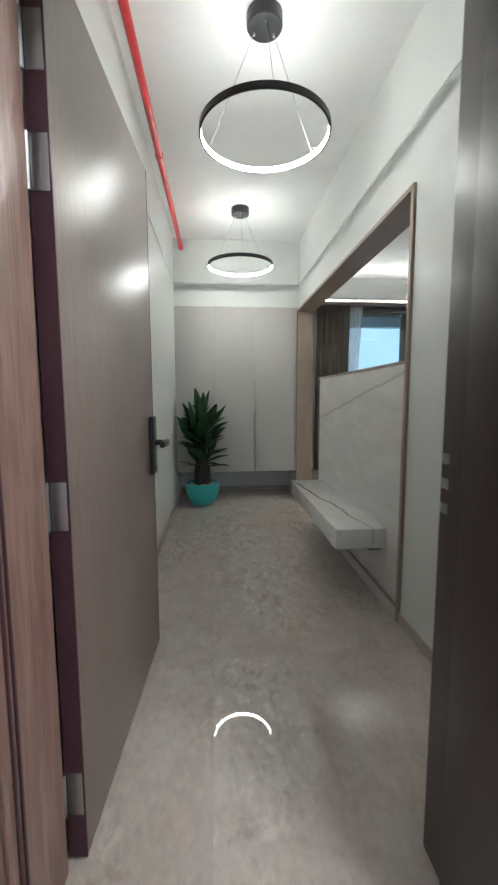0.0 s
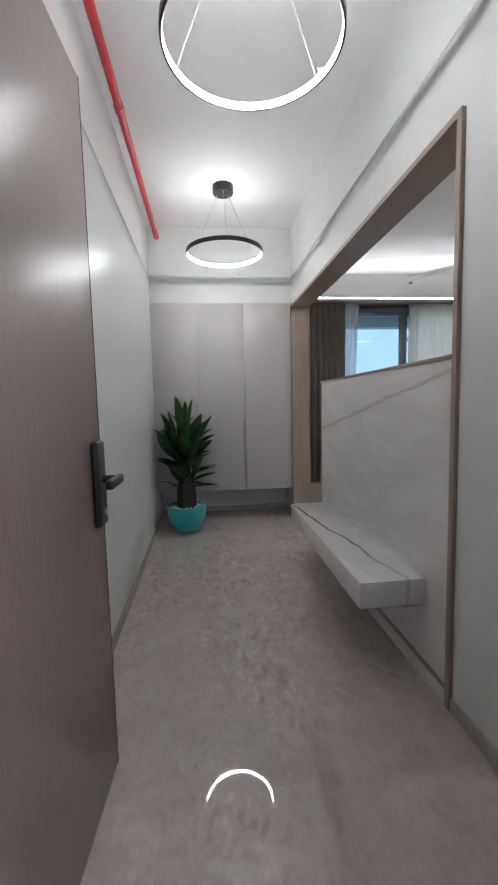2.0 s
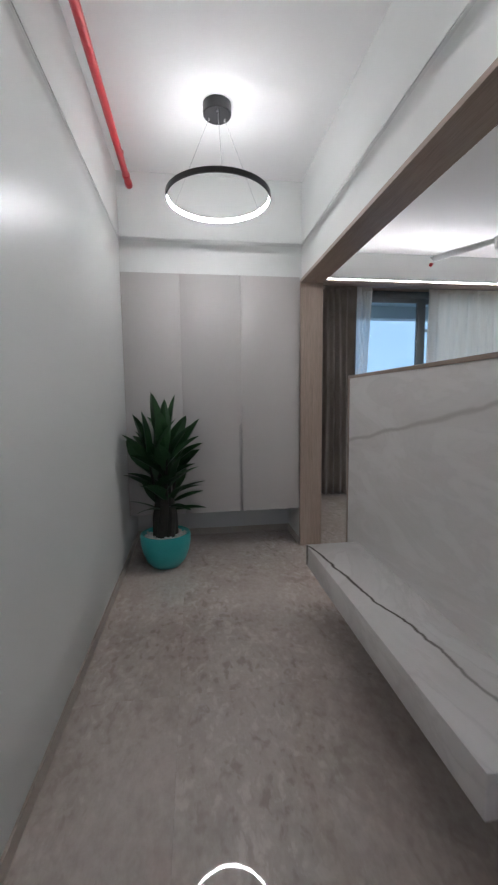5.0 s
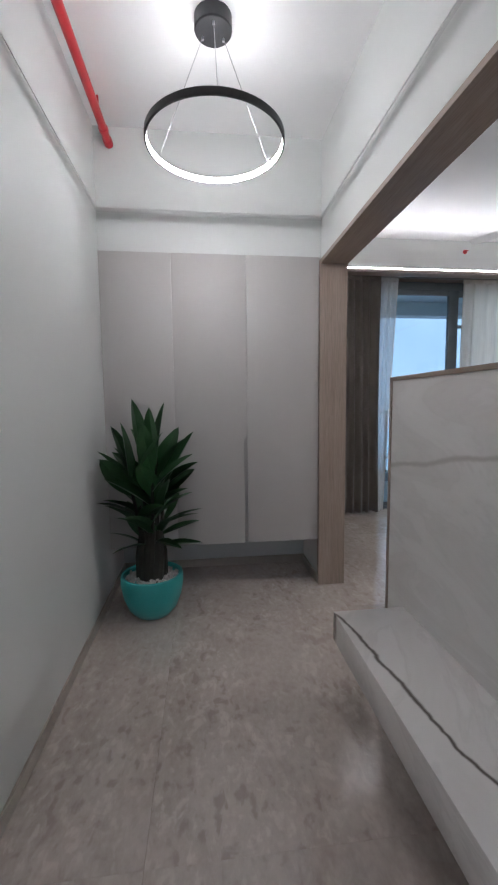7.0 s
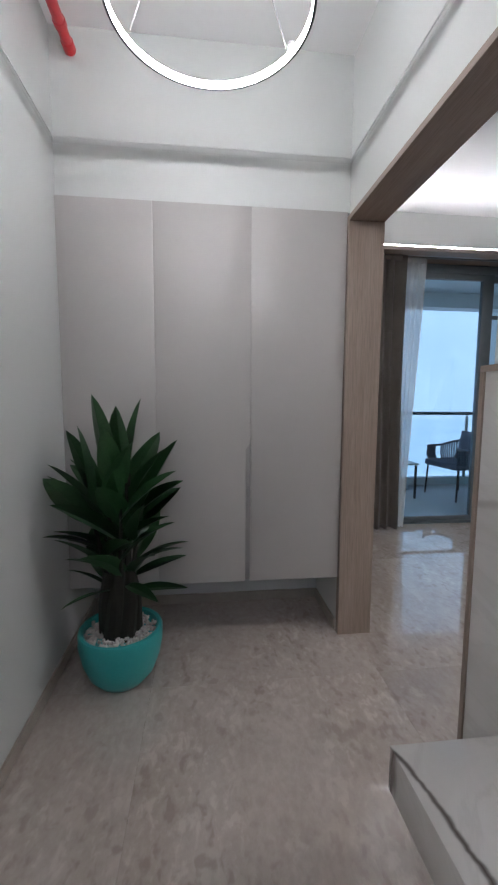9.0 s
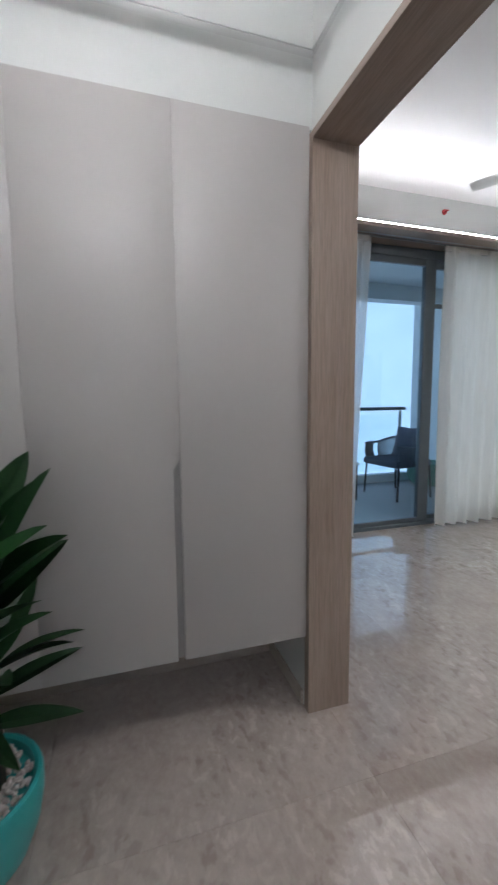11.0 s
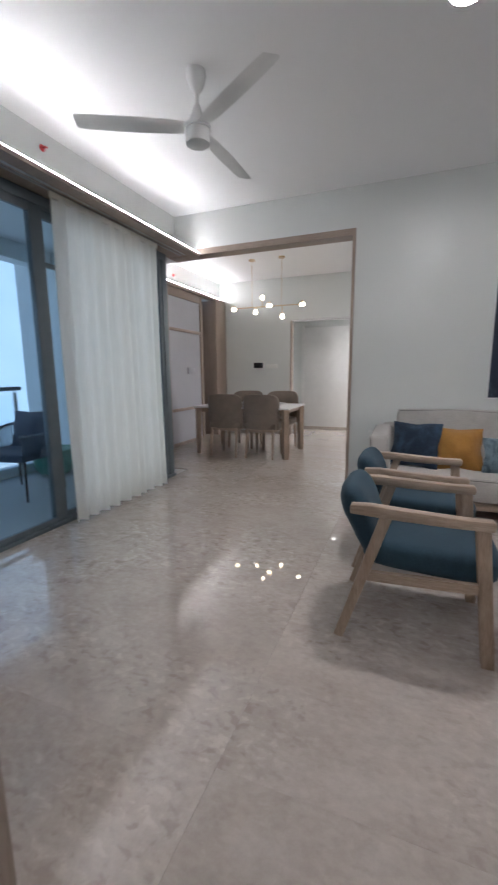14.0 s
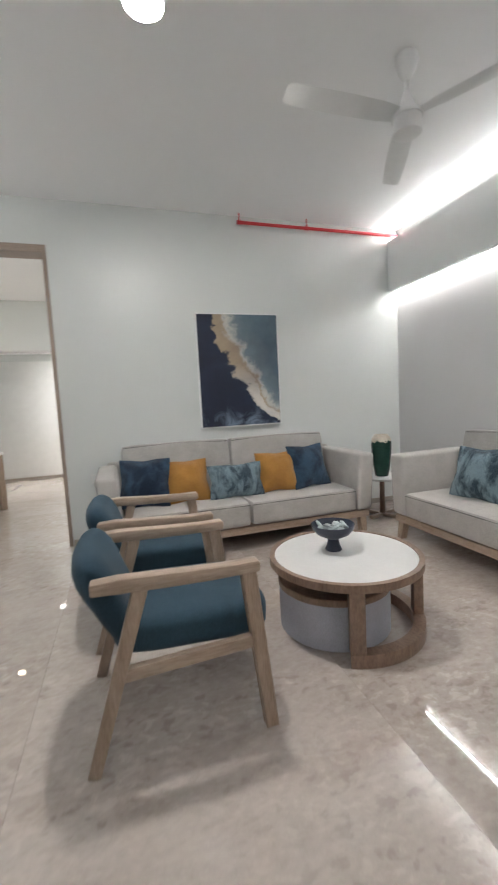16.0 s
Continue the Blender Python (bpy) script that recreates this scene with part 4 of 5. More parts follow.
def coffee_table():
    t = thing("coffee_table", pose(2.970, 3.060, 0), "round white topped coffee table with walnut rim and curved base", "coffee table")
    part("rim", join(arc_block(0.362, 0.388, 0.340, 0.377, 0, 360, 72), lathe([(0, 0.340), (0.363, 0.340), (0.363, 0.3495), (0, 0.3495)], 72)), WALNUT, t)
    part("tabletop", lathe([(0, 0.350), (0.3615, 0.350), (0.3615, 0.372), (0.359, 0.374), (0, 0.374)], 72), TABLE_TOP, t, "white stone top")
    part("base_arc", arc_block(0.332, 0.390, 0.0, 0.062, 152, 336, 48), WALNUT, t, "curved walnut base")
    for a in (157, 245, 332):
        part("post", moved(box(0.337, -0.035, 0.06, 0.385, 0.035, 0.3395, 0.006), pose(0, 0, 0, 0, 0, a)), WALNUT, t)


coffee_table()


def drum():
    d = thing("drum_stool", pose(2.995, 3.115, 0), "grey felt drum stool nested under the coffee table", "stool")
    part("drum", lathe([(0, 0.002), (0.276, 0.002), (0.284, 0.01), (0.284, 0.222), (0, 0.222)], 64), FELT, d)
    part("lid", lathe([(0, 0.2225), (0.284, 0.2225), (0.288, 0.227), (0.288, 0.252), (0.284, 0.257), (0, 0.257)], 64), WALNUT, d, "walnut lid")


drum()


def fruit_bowl():
    b = thing("footed_bowl", pose(3.035, 3.085, 0.374), "dark navy footed bowl with white petals on the coffee table", "bowl")
    part("bowl", lathe([(0, 0), (0.042, 0), (0.045, 0.004), (0.034, 0.03), (0.028, 0.062), (0.05, 0.072), (0.088, 0.092), (0.108, 0.118), (0.114, 0.142), (0.110, 0.143), (0.102, 0.120), (0.08, 0.098), (0, 0.085)], 48), BOWL, b)
    rnd = random.Random(9)
    bm = bmesh.new()
    for i in range(26):
        a, r = rnd.uniform(0, 6.28), rnd.uniform(0, 0.075)
        m = pose(r * math.cos(a), r * math.sin(a), 0.112 + rnd.uniform(0, 0.028), rnd.uniform(-40, 40), rnd.uniform(-40, 40), rnd.uniform(0, 360)) @ Matrix.Diagonal((0.026, 0.015, 0.007, 1))
        bmesh.ops.create_icosphere(bm, subdivisions=2, radius=1.0, matrix=m)
    tagged(part("petals", bm, PAPER, b, "heap of white petals"), kind="stuff")


fruit_bowl()


def side_table():
    t = thing("side_table", pose(4.53, 1.70, 0), "small round side table with stone top and oak stem", "side table")
    part("tabletop", lathe([(0, 0.378), (0.205, 0.378), (0.212, 0.384), (0.212, 0.394), (0.207, 0.399), (0, 0.399)], 56), TABLE_TOP, t, "pale stone top")
    part("stem", lathe([(0, 0.03), (0.026, 0.03), (0.024, 0.2), (0.022, 0.378), (0, 0.378)], 24), WALNUT, t)
    for a in (20, 110, 200, 290):
        part("foot", moved(box(0.0, -0.022, 0.0, 0.19, 0.022, 0.03, 0.005), pose(0, 0, 0, 0, 0, a)), OAK_X, t)


side_table()


def vase():
    v = thing("vase", pose(4.53, 1.70, 0.399), "dark green ceramic vase with dripped cream glaze", "vase")
    part("body", lathe([(0, 0), (0.058, 0), (0.064, 0.006), (0.080, 0.10), (0.092, 0.22), (0.096, 0.30), (0.093, 0.345), (0.085, 0.370), (0.0, 0.370)], 48), VASE_GREEN, v)
    bm = lathe([(0.0945, 0.352), (0.0885, 0.372), (0.079, 0.388), (0.070, 0.398), (0.066, 0.408), (0.058, 0.410), (0.055, 0.392), (0, 0.385)], 48)
    for w in bm.verts:
        if w.co.z < 0.36:
            w.co.z -= 0.018 * (0.5 + 0.5 * math.sin(5 * math.atan2(w.co.y, w.co.x)) + 0.4 * math.sin(11 * math.atan2(w.co.y, w.co.x)))
    part("drip_glaze", bm, VASE_CREAM, v, "cream dripped collar")


vase()


def painting():
    p = thing("painting", pose(XS - 0.036, 3.388, 0.958, 0, 0, -90), "framed abstract painting of a navy and gold coast", "painting")
    w, h = 0.815, 1.077
    part("canvas", box(0.012, 0.004, 0.012, w - 0.012, 0.03, h - 0.012), PAINTING, p, smooth=False)
    for b in (box(0, 0, 0, w, 0.034, 0.010), box(0, 0, h - 0.010, w, 0.034, h), box(0, 0, 0.010, 0.010, 0.034, h - 0.010), box(w - 0.010, 0, 0.010, w, 0.034, h - 0.010)):
        part("frame_bar", b, WHITE, p, "thin white frame")


painting()


def fan(x, y, turn):
    f = thing("ceiling_fan", pose(x, y, 0, 0, 0, turn), "white three blade ceiling fan", "ceiling fan", "ceiling fans")
    part("canopy", lathe([(0, LIV), (0.055, LIV), (0.058, LIV - 0.025), (0.044, LIV - 0.075), (0.02, LIV - 0.115), (0.012, LIV - 0.12), (0, LIV - 0.12)], 40), WHITE, f)
    part("rod", tube([(0, 0, LIV - 0.115), (0, 0, 2.698)], 0.012, 14), WHITE, f)
    part("shroud", lathe([(0, 2.758), (0.018, 2.758), (0.03, 2.718), (0.048, 2.673), (0.05, 2.658), (0, 2.658)], 36), WHITE, f)
    motor = part("motor", lathe([(0, 2.658), (0.066, 2.658), (0.078, 2.648), (0.08, 2.628), (0.0, 2.628)], 40), WHITE, f)
    part("cap", lathe([(0, 2.628), (0.072, 2.628), (0.072, 2.553), (0.06, 2.546), (0, 2.543)], 40), WHITE, f, "round white hub cap")
    for k in range(3):
        bl = bmesh.new()
        ys = [(0.07, 0.042), (0.16, 0.056), (0.38, 0.062), (0.64, 0.056), (0.69, 0.050), (0.698, 0.035)]
        top = [[bl.verts.new((r, s * wd, 2.636 + 0.010 * s + 0.004)) for s in (-1, 0, 1)] for r, wd in ys]
        for a, b in zip(top, top[1:]):
            for q in range(2):
                bl.faces.new((a[q], a[q + 1], b[q + 1], b[q]))
        bmesh.ops.solidify(bl, geom=list(bl.faces), thickness=0.005)
        part("blade", moved(bl, pose(0, 0, 0, 0, 0, 120 * k)), WHITE, f)


fan(3.105, 5.288, 118)
fan(3.07, 2.545, 90)


def disc_light(x, y, z, r, mat, label):
    d = thing("ceiling_light", pose(x, y, z), label, "ceiling light")
    part("rim", arc_block(r - 0.008, r, -0.022, 0, 0, 360, 56), WHITE, d)
    part("diffuser", lathe([(0, -0.020), (r - 0.014, -0.020), (r - 0.0082, -0.016), (r - 0.0082, 0), (0, 0)], 56), mat, d, "glowing white disc")


disc_light(3.105, 3.88, LIV, 0.092, DISC_LIGHT, "round white surface ceiling light, switched on")
# next two are added fill lamps, hidden behind the sofa wall
disc_light(6.70, 4.25, LIV, 0.092, DISC_LIGHT, "unseen round ceiling light, added to brighten the dining room")
disc_light(8.85, 3.72, 2.25, 0.13, PASSAGE_FILL, "unseen round ceiling light, added to brighten the passage")
disc_light(1.20, 0.30, 2.75, 0.22, LOBBY_LIGHT, "wide round lobby ceiling light, switched on")


def sprinkler(m):
    s = thing("fire_sprinkler", m, "small red sidewall sprinkler head with a red rosette", "sprinkler")
    part("rosette", moved(lathe([(0, 0), (0.024, 0), (0.022, 0.006), (0, 0.007)], 24), pose(0, 0, 0, 90)), RED, s)
    part("nozzle", join(tube([(0, 0, 0), (0, -0.035, 0)], 0.008, 10), box(-0.016, -0.042, -0.003, 0.016, -0.034, 0.003, 0.001)), RED, s)


sprinkler(pose(3.19, YF, 2.822))
sprinkler(pose(6.6, DN + 0.05, 2.75))


# ---- curtains and sliding door ----
def wave_sheet(x0, x1, y, z0, z1, folds, depth, seed, hem=0.0, thick=0.0, narrow=0.0):
    rnd = random.Random(seed)
    cols, rows = int(folds * 10), 14
    ph = [rnd.uniform(-1.3, 1.3) for _ in range(int(folds) + 3)]
    am = [rnd.uniform(0.25, 1.2) for _ in range(int(folds) + 3)]
    bm = bmesh.new()
    grid = []
    for i in range(cols + 1):
        t = i / cols
        k = t * folds
        j = int(k)
        f = k - j
        a = am[j] * (1 - f) + am[j + 1] * f
        p = ph[j] * (1 - f) + ph[j + 1] * f
        line = []
        for r in range(rows + 1):
            h = r / rows
            flare = 1 + 0.35 * (1 - h) ** 2
            wob = 0.012 * math.sin(3 * h + k * 0.7 + seed)
            drop = hem * (1 - h) * (0.5 + 0.5 * math.sin(2 * math.pi * k + p)) if r == 0 else 0
            line.append(bm.verts.new((x0 + (x1 - x0) * t * (1 - narrow * (1 - h)) + wob, y + depth * a * flare * math.sin(2 * math.pi * k + p + 0.5 * math.sin(2.2 * h)), z0 + (z1 - z0) * h + drop)))
        grid.append(line)
    for a, b in zip(grid, grid[1:]):
        for r in range(rows):
            bm.faces.new((a[r], b[r], b[r + 1], a[r + 1]))
    if thick:
        bmesh.ops.solidify(bm, geom=list(bm.faces), thickness=thick)
    return bm


def curtain(x0, x1, y, folds, depth, mat, seed, label, thick=0.0, narrow=0.0):
    c = thing("curtain", Matrix(), label, "curtain", "window curtains")
    part("cloth", wave_sheet(x0, x1, y, 0.018, 2.485, folds, depth, seed, 0.008, thick, narrow), mat, c, "", True, 180)
    part("heading", box(x0, y - 0.010, 2.452, x1, y + 0.010, 2.496, 0.003), mat, c)


curtain(3.115, 4.43, 6.49, 10, 0.030, SHEER, 3, "white sheer curtain drawn across the sliding door")
curtain(2.15, 2.37, 6.49, 4, 0.022, VOILE, 8, "white sheer curtain gathered beside the drape", 0.0, 0.45)
curtain(1.66, 2.17, 6.44, 6, 0.034, DRAPE, 5, "taupe blackout drape gathered beside the window", 0.002)
rail = thing("curtain_rail", Matrix(), "grey double curtain rail under the pelmet", "curtain rail")
part("rail_front", box(XR2 + 0.05, 6.42, 2.4965, XS - 0.08, 6.445, 2.5045), STEEL, rail)
part("rail_back", box(XR2 + 0.05, 6.478, 2.4965, XS - 0.08, 6.502, 2.5045), STEEL, rail)


def slider():
    s = thing("sliding_door", Matrix(), "dark framed sliding glass door to the balcony", "sliding door")
    y0, y1 = YN, YN + 0.10
    part("head", box(1.95, y0, 2.425, 4.80, y1, 2.50, 0.003), WINFRAME, s)
    part("threshold", box(1.95, y0 - 0.02, 0.0, 4.80, y1, 0.028, 0.003), WINFRAME, s)
    for x0, x1 in ((1.95, 2.03), (4.70, 4.80)):
        part("side_frame", box(x0, y0, 0.028, x1, y1, 2.425, 0.003), WINFRAME, s)
    for i, (a, b, yy) in enumerate(((2.03, 3.158, y0 + 0.01), (3.07, 3.90, y0 + 0.055), (3.86, 4.70, y0 + 0.01))):
        st = 0.11 if i == 0 else 0.05
        sash = part("sash", join(box(a, yy, 0.028, a + 0.05, yy + 0.035, 2.425, 0.002), box(b - st, yy, 0.028, b, yy + 0.035, 2.425, 0.002), box(a + 0.05, yy, 0.028, b - st, yy + 0.035, 0.068, 0.002), box(a + 0.05, yy, 2.365, b - st, yy + 0.035, 2.425, 0.002)), WINFRAME, s)
        pane = part("pane", box(a + 0.045, yy + 0.014, 0.064, b - 0.045, yy + 0.020, 2.37), GLASS, sash, "clear blue tinted glass", False)
        pane.visible_shadow = False
    part("transom", box(3.14, y0 + 0.06, 2.02, 3.86, y0 + 0.085, 2.055), WINFRAME, s)


slider()

# ---- balcony ----
setting("balcony_floor", box(XR2 - 1.0, YN + 0.10, -0.15, 5.9, 9.0, -0.012), BALCONY, "grey tiled balcony floor", "floor")
setting("balcony_ceiling", join(box(XR2 - 1.0, YN + 0.25, 2.72, 5.9, 9.05, 2.85), box(XR2 - 1.0, 8.35, 2.52, 5.9, 8.55, 2.72)), OUTER, "grey balcony soffit with a deep edge beam", "ceiling")
setting("balcony_kerb", box(XR2 - 1.0, 8.45, -0.012, 5.9, 8.55, 0.10), OUTER, "pale balcony kerb", "kerb")
setting("balcony_end_wall", join(box(4.85, 8.1, -0.012, 5.05, 9.0, 2.72), box(XS2 - 0.2, YN + 0.25, -0.012, XS2, 8.0, 2.85), box(XR2 - 1.1, YN + 0.25, -0.012, XR2 - 0.95, 9.0, 2.85)), OUTER, "pale rendered balcony end wall")


def railing():
    r = thing("balcony_railing", Matrix(), "glass balcony railing with a dark round handrail", "railing")
    part("handrail", tube([(0.4, 8.45, 1.045), (4.30, 8.45, 1.045)], 0.024, 14), WINFRAME, r)
    for x in (0.8, 2.0, 3.2, 4.22):
        part("post", join(box(x - 0.02, 8.44, 0.10, x + 0.02, 8.46, 1.0, 0.003), tube([(x, 8.45, 1.0), (x, 8.45, 1.04)], 0.008, 8)), STEEL, r)
    for a, b in ((0.83, 1.97), (2.03, 3.17), (3.23, 4.19)):
        g = part("glass_pane", box(a, 8.446, 0.16, b, 8.454, 0.96), RAILGLASS, r, "clear glass pane", False)
        g.visible_shadow = False


railing()


def balcony_chair():
    c = thing("balcony_chair", pose(3.66, 7.74, -0.012, 0, 0, -82), "dark woven rope balcony armchair with a grey cushion", "chair")
    for x in (-0.27, 0.27):
        for y in (-0.25, 0.24):
            part("leg", tube([(x * 1.05, y * 1.1, 0), (x, y, 0.42)], 0.012, 10), BLACK, c)
    part("seat", moved(puff(0.60, 0.58, 0.08, 8, 0.5, 0, 6), pose(0, -0.02, 0.43)), ROPE, c, "dark seat pad")
    pts = [(0.335 * math.sin(radians(a)), 0.335 * math.cos(radians(a)) - (0.07 if abs(a) > 90 else 0), 0.64 + 0.10 * max(0.0, math.cos(radians(a)))) for a in range(-130, 131, 5)]
    part("top_rail", tube(pts, 0.015, 10), ROPE, c)
    for x, y, z in pts[1:-1]:
        part("rope", tube([(x, y, z), (x * 1.03, y * 1.03, (z + 0.42) / 2), (x * 0.90, y * 0.90, 0.41)], 0.0105, 6), ROPE, c)
    cu = thing("cushion", pose(3.82, 7.78, 0.64, 0, 0, -82) @ pose(0, 0, 0, -16), "blue grey scatter cushion on the balcony chair", "cushion")
    part("cover", puff(0.42, 0.15, 0.40, 10, 0.12, 0.1, 4), PILLOW, cu)


balcony_chair()
bt = thing("balcony_table", pose(2.80, 7.90, -0.012), "small square balcony table with dark legs", "table")
part("tabletop", box(-0.26, -0.26, 0.43, 0.26, 0.26, 0.452, 0.004), TABLE_TOP, bt)
for bx in (-0.23, 0.23):
    for by in (-0.23, 0.23):
        part("leg", box(bx - 0.012, by - 0.012, 0, bx + 0.012, by + 0.012, 0.43, 0.002), BLACK, bt)
planter = thing("planter", pose(4.45, 8.15, -0.012), "round green balcony planter", "planter")
part("pot", lathe([(0, 0), (0.16, 0), (0.22, 0.06), (0.25, 0.18), (0.24, 0.30), (0.225, 0.315), (0.21, 0.30), (0, 0.27)], 40), PLANTER, planter)
for px, py in ((4.62, 7.45), (3.0, 8.28)):
    tr = thing("planter", pose(px, py, -0.012), "low pale planter with small green leaves", "planter")
    part("trough", box(-0.22, -0.09, 0, 0.22, 0.09, 0.13, 0.006), OUTER if py > 8 else PLANTER, tr)
    rndp = random.Random(int(px * 100))
    shape = mesh_of("leaf", leaf_mesh(0.14, 0.035, 0.9), LEAF)
    for i in range(26):
        lf = new("leaf", shape)
        lf.parent = tr
        lf.matrix_basis = pose(rndp.uniform(-0.18, 0.18), rndp.uniform(-0.06, 0.06), 0.125, rndp.uniform(10, 80), 0, rndp.uniform(0, 360))
# plain far slab, coloured as bright haze
setting("backdrop", box(-60, 70, -20, 80, 71, 60), HAZE, "plain backdrop slab with pale blue haze put in its colour", "backdrop")
setting("ground", box(-300, -300, -14.2, 300, 300, -14.0), BALCONY, "far pale ground below the balcony", "ground")

# ---- dining room ----
def partition():
    p = thing("glazed_partition", Matrix(), "wood framed partition with frosted grey panes", "partition")
    for x in (6.27, 7.38):
        part("post", box(x, DN, 0, x + 0.085, DN + 0.05, 2.545, 0.003), TAUPE, p)
    for z0, z1 in ((0.0, 0.05), (0.575, 0.625), (1.885, 1.935), (2.42, 2.545)):
        part("rail", box(6.355, DN + 0.002, z0, 7.38, DN + 0.048, z1, 0.003), TAUPE_H, p)
    for z0, z1 in ((0.05, 0.575), (0.625, 1.885), (1.935, 2.42)):
        part("pane", box(6.355, DN + 0.02, z0, 7.38, DN + 0.03, z1), FROST, p, "frosted grey pane", False)
    part("door_pull", box(6.90, DN - 0.006, 1.20, 7.14, DN + 0.019, 1.30, 0.004), FROST, p, "small grey flush pull")
    part("side_pane", box(7.465, DN + 0.30, 0, 8.0, DN + 0.31, 2.545), FROST, p, "frosted grey side pane", False)
    part("column", box(7.86, DN - 0.08, 0, DX - 0.005, DN + 0.30, 2.545, 0.003), TAUPE, p, "wide taupe wood column")
    part("near_panel", box(XS2 + 0.02, DN, 0, 6.27, DN + 0.05, 2.545), FROST, p, "", False)


partition()


def dining_table():
    t = thing("dining_table", pose(6.50, 6.30, 0), "pale stone topped dining table with oak legs", "dining table")
    part("tabletop", box(-0.46, -0.74, 0.697, 0.46, 0.74, 0.722, 0.006), TABLE_TOP, t, "pale stone top")
    part("apron", join(box(-0.41, -0.67, 0.635, -0.385, 0.67, 0.6965), box(0.385, -0.67, 0.635, 0.41, 0.67, 0.6965), box(-0.385, -0.67, 0.635, 0.385, -0.645, 0.6965), box(-0.385, 0.645, 0.635, 0.385, 0.67, 0.6965)), OAK, t)
    for x in (-0.41, 0.41):
        for y in (-0.68, 0.68):
            part("leg", bar((x * 1.02, y * 1.01, 0), (x, y, 0.6965), 0.06, 0.06, 0.006, 1.25), OAK, t)


dining_table()


def dining_chair(m):
    c = thing("dining_chair", m, "taupe upholstered dining chair with rounded back and oak legs", "dining chair", "chairs round the dining table")
    for x in (-0.20, 0.20):
        part("leg", bar((x, -0.20, 0), (x * 0.97, -0.19, 0.42), 0.028, 0.028, 0.004, 1.3), OAK, c)
        part("leg", bar((x, 0.25, 0), (x * 0.97, 0.20, 0.42), 0.028, 0.028, 0.004, 1.3), OAK, c)
    part("seat_frame", box(-0.215, -0.215, 0.385, 0.215, 0.215, 0.425, 0.005), OAK_X, c)
    part("seat", moved(puff(0.48, 0.46, 0.09, 8, 0.5, 0, 6), pose(0, -0.01, 0.462)), DINING, c)
    bm = bmesh.new()
    bmesh.ops.create_cube(bm, size=2.0)
    bmesh.ops.subdivide_edges(bm, edges=list(bm.edges), cuts=9, use_grid_fill=True)
    for v in bm.verts:
        x, y, z = v.co
        k = (abs(x) ** 5 + abs(max(z, 0.0)) ** 5) ** 0.2
        s = 1 / k if k > 1 else 1.0
        x, zz = x * s, z * s
        e = (1 - 0.35 * max(abs(x), abs(zz)) ** 6)
        v.co = (x * 0.265, 0.215 + y * 0.033 * e - 0.085 * x * x + 0.035 * (zz + 1) / 2, 0.665 + zz * 0.245)
    part("backrest", bm, DINING, c, "rounded taupe back", True, 60)
    return c


dc = dining_chair(pose(6.21, 5.965, 0, 0, 0, 90))
copy_thing(dc, pose(6.20, 6.515, 0, 0, 0, 90))
copy_thing(dc, pose(6.86, 5.945, 0, 0, 0, -90))
copy_thing(dc, pose(6.87, 6.55, 0, 0, 0, -90))
for ty, tx in ((5.965, 6.24), (6.515, 6.24), (5.945, 6.77), (6.55, 6.77)):
    pl = thing("plate", pose(tx, ty, 0.722), "white dinner plate laid on the dining table", "plate", "plates on the dining table")
    part("dish", lathe([(0, 0.0), (0.075, 0.0), (0.125, 0.014), (0.125, 0.017), (0.075, 0.005), (0, 0.004)], 36), WHITE, pl)


def bar_pendant():
    L = thing("pendant_lamp", pose(6.95, 6.15, 0), "brass bar pendant with six glowing glass shades", "pendant lamp")
    part("bar", tube([(0, -0.50, 2.225), (0, 0.57, 2.225)], 0.008, 10), BRASS, L)
    for y in (-0.20, 0.285):
        part("canopy", moved(lathe([(0, 0), (0.05, 0), (0.05, -0.02), (0, -0.02)], 32), pose(0, y, LIV)), BRASS, L, "round brass canopy")
        part("cable", tube([(0, y, LIV - 0.02), (0, y, 2.225)], 0.003, 6), BRASS, L)
    for y, z, stem in ((0.60, 2.210, None), (0.112, 2.365, 0.112), (0.0, 2.235, None), (0.226, 2.15, 0.226), (-0.212, 2.065, -0.212), (-0.525, 2.222, None)):
        if stem is not None:
            part("stem", tube([(0, stem, 2.225), (0, stem, z)], 0.006, 8), BRASS, L)
        sh = part("shade", moved(puff(0.05, 0.085 if stem is None else 0.05, 0.05 if stem is None else 0.07, 5, 0.9, 0, 3), pose(0, y, z)), BULB_LIGHT, L, "glowing amber glass shade")
        part("collar", moved(lathe([(0, 0), (0.022, 0), (0.022, 0.014), (0, 0.014)], 20), pose(0, y, z + (0.042 if z < 2.3 else -0.056))), BRASS, sh)


bar_pendant()
th = thing("wall_panel", pose(DX, 6.826, 1.340), "black video door phone mounted on the white wall", "intercom")
part("body", box(-0.022, -0.11, -0.07, 0, 0.11, 0.07, 0.006), WHITE, th)
part("display", box(-0.0245, -0.098, -0.048, -0.021, 0.098, 0.060, 0.001), SCREENGLASS, th, "black glass display")
sw = thing("switch_plate", pose(DX, 6.555, 1.325), "white switch plate on the dining room wall", "switch")
part("plate", box(-0.010, -0.12, -0.04, 0, 0.12, 0.04, 0.003), PLASTIC, sw)
for k in (-0.08, -0.027, 0.027, 0.08):
    part("rocker", box(-0.0135, k - 0.022, -0.026, -0.0095, k + 0.022, 0.026, 0.001), PLASTIC, sw)
so = thing("wall_socket", pose(XS, 4.36, 0.58), "white socket plate on the wall beside the sofa", "socket")
part("plate", box(-0.009, -0.045, -0.045, 0, 0.045, 0.045, 0.003), PLASTIC, so)
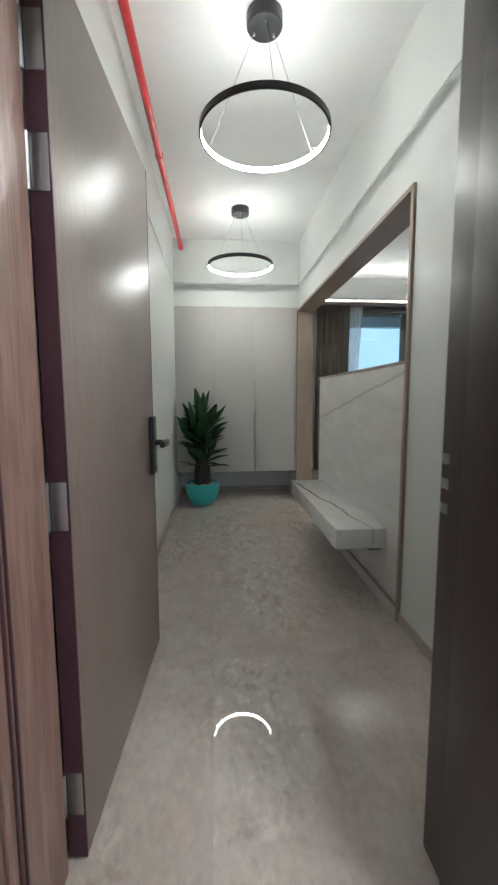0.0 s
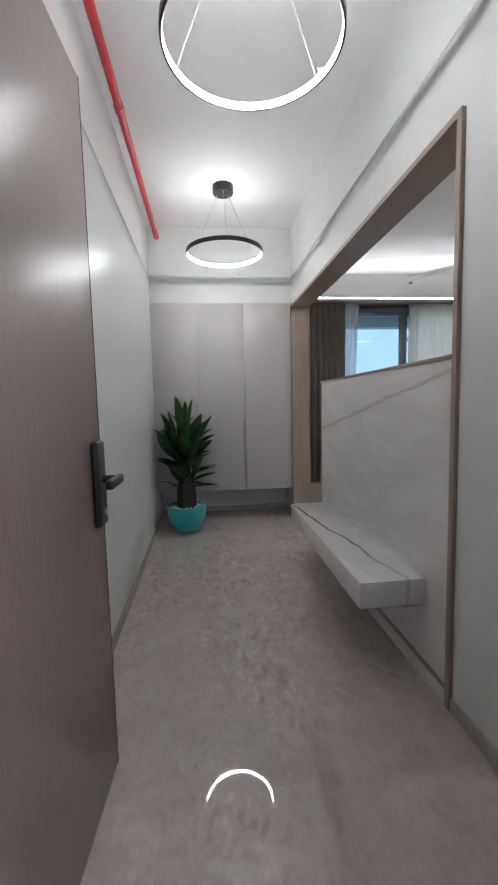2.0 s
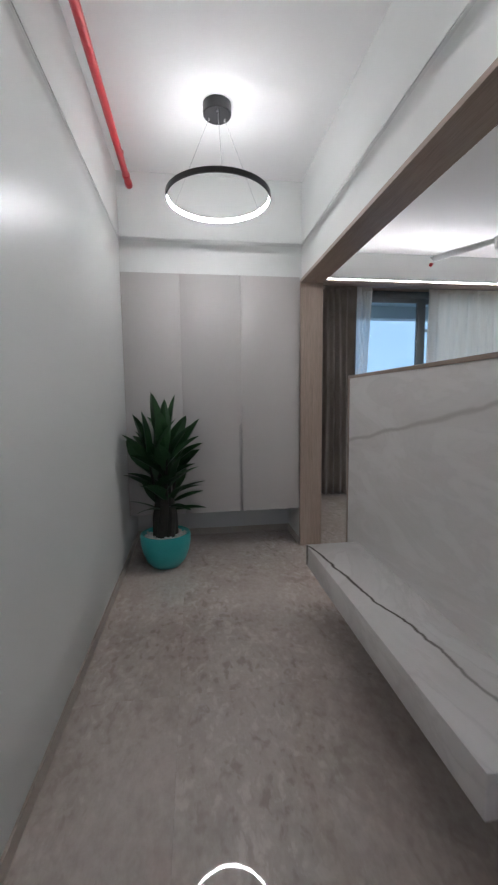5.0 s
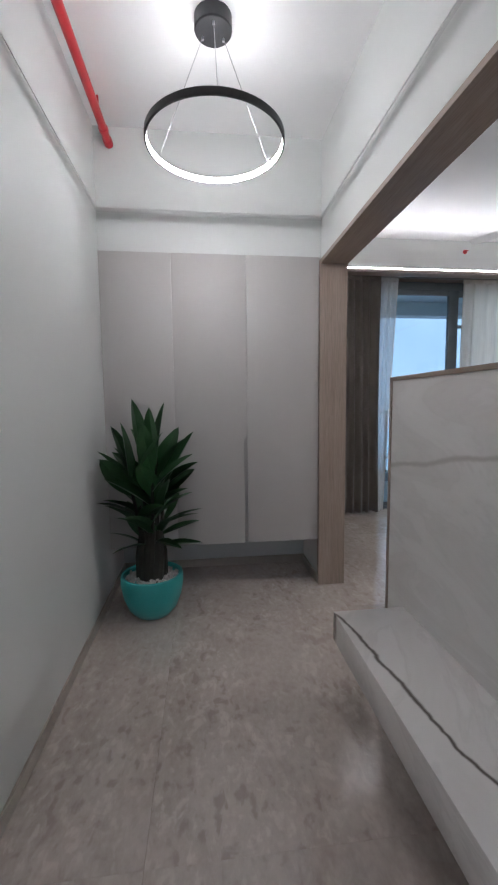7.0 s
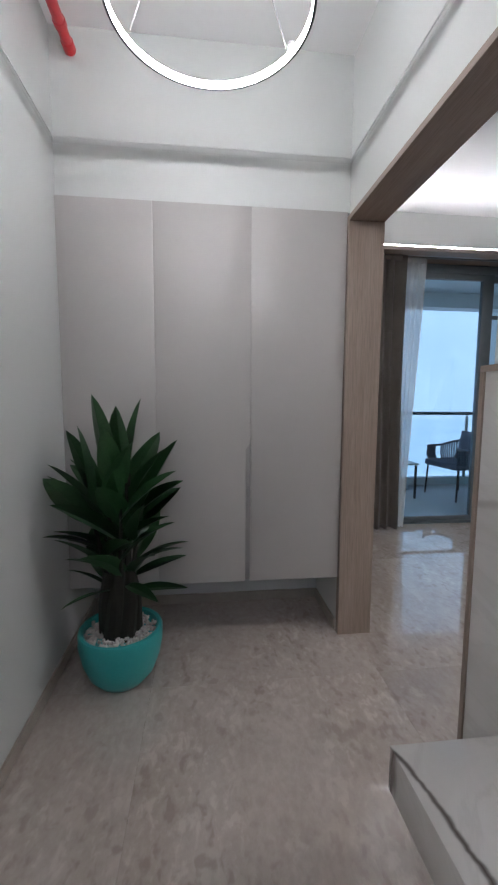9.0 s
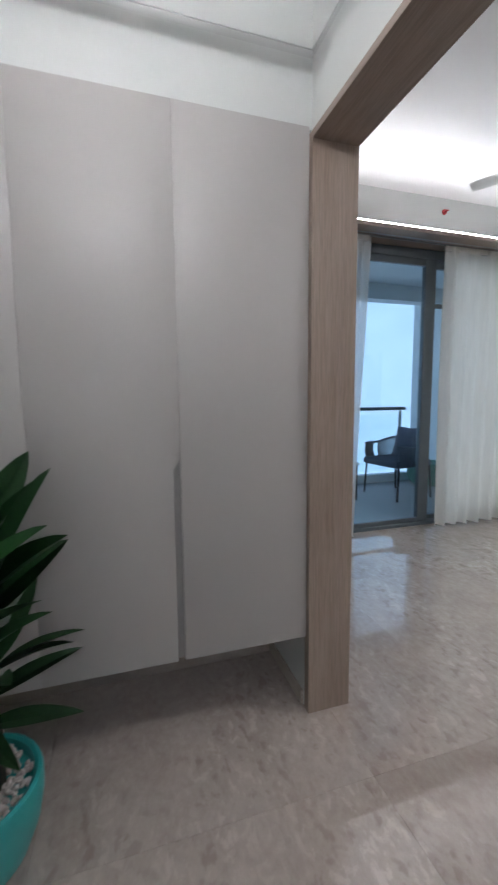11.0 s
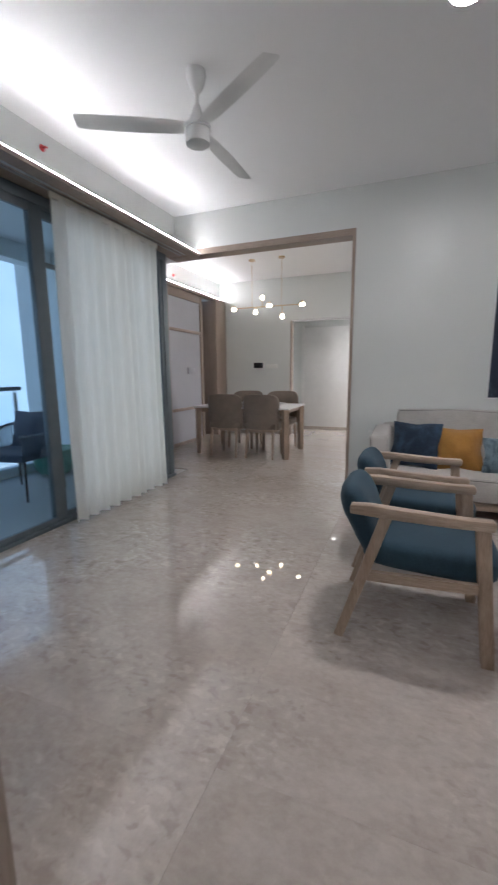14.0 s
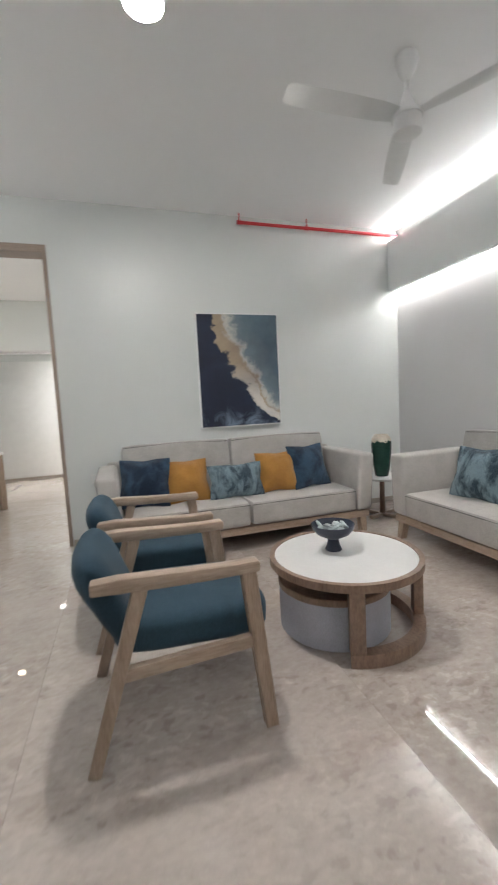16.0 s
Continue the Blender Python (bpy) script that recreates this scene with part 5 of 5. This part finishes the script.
part("rocker", box(-0.012, -0.02, -0.03, -0.0085, 0.02, 0.03, 0.001), PLASTIC, so)
pd = thing("passage_door", pose(9.28, 5.20, 0), "plain white flush door panel in the passage", "door")
part("leaf", box(-0.03, -0.95, 0.06, -0.001, 0.95, 2.12, 0.003), WHITE, pd)
part("side_frame", box(-0.02, 0.955, 0.06, -0.001, 1.01, 2.16, 0.003), WHITE, pd)
plight = thing("downlight", pose(8.80, 5.35, 2.25), "small recessed passage downlight, switched on", "downlight")
part("rim", arc_block(0.045, 0.053, -0.006, 0, 0, 360, 32), WHITE, plight)
part("diffuser", lathe([(0, -0.004), (0.0448, -0.004), (0.0448, 0), (0, 0)], 32), BULB_SOFT, plight)

# ---- floor: slabs on a bed, laid last ----
bed = setting("floor", join(box(-1.7, -1.8, -0.2, 5.12, YN + 0.1, -0.012), box(5.12, 3.0, -0.2, 10.35, 8.25, -0.012)), GROUT, "polished beige grey marble slab floor", "floor")
shapes = {}


def lay(x0, y0, x1, y1, ox):
    step, oy = 1.25, 2.03
    i0, j0 = math.floor((x0 - ox) / step), math.floor((y0 - oy) / step)
    for i in range(i0, math.ceil((x1 - ox) / step)):
        for j in range(j0, math.ceil((y1 - oy) / step)):
            a0, a1 = max(x0, ox + i * step) + 0.00025, min(x1, ox + (i + 1) * step) - 0.00025
            b0, b1 = max(y0, oy + j * step) + 0.00025, min(y1, oy + (j + 1) * step) - 0.00025
            if a1 - a0 < 0.01 or b1 - b0 < 0.01:
                continue
            key = (round(a1 - a0, 3), round(b1 - b0, 3))
            if key not in shapes:
                w, h = key[0] / 2, key[1] / 2
                shapes[key] = mesh_of("slab", box(-w, -h, -0.012, w, h, 0.0, 0.00015, 1), FLOOR, False)
            s = new("slab", shapes[key])
            s.parent = bed
            s.location = ((a0 + a1) / 2, (b0 + b1) / 2, 0)


lay(-1.7, -1.8, 1.145, YN + 0.0, 0.142)
lay(1.145, -1.8, 5.12, YN + 0.0, 0.43)
lay(5.12, 3.0, 10.35, 8.25, 0.142)
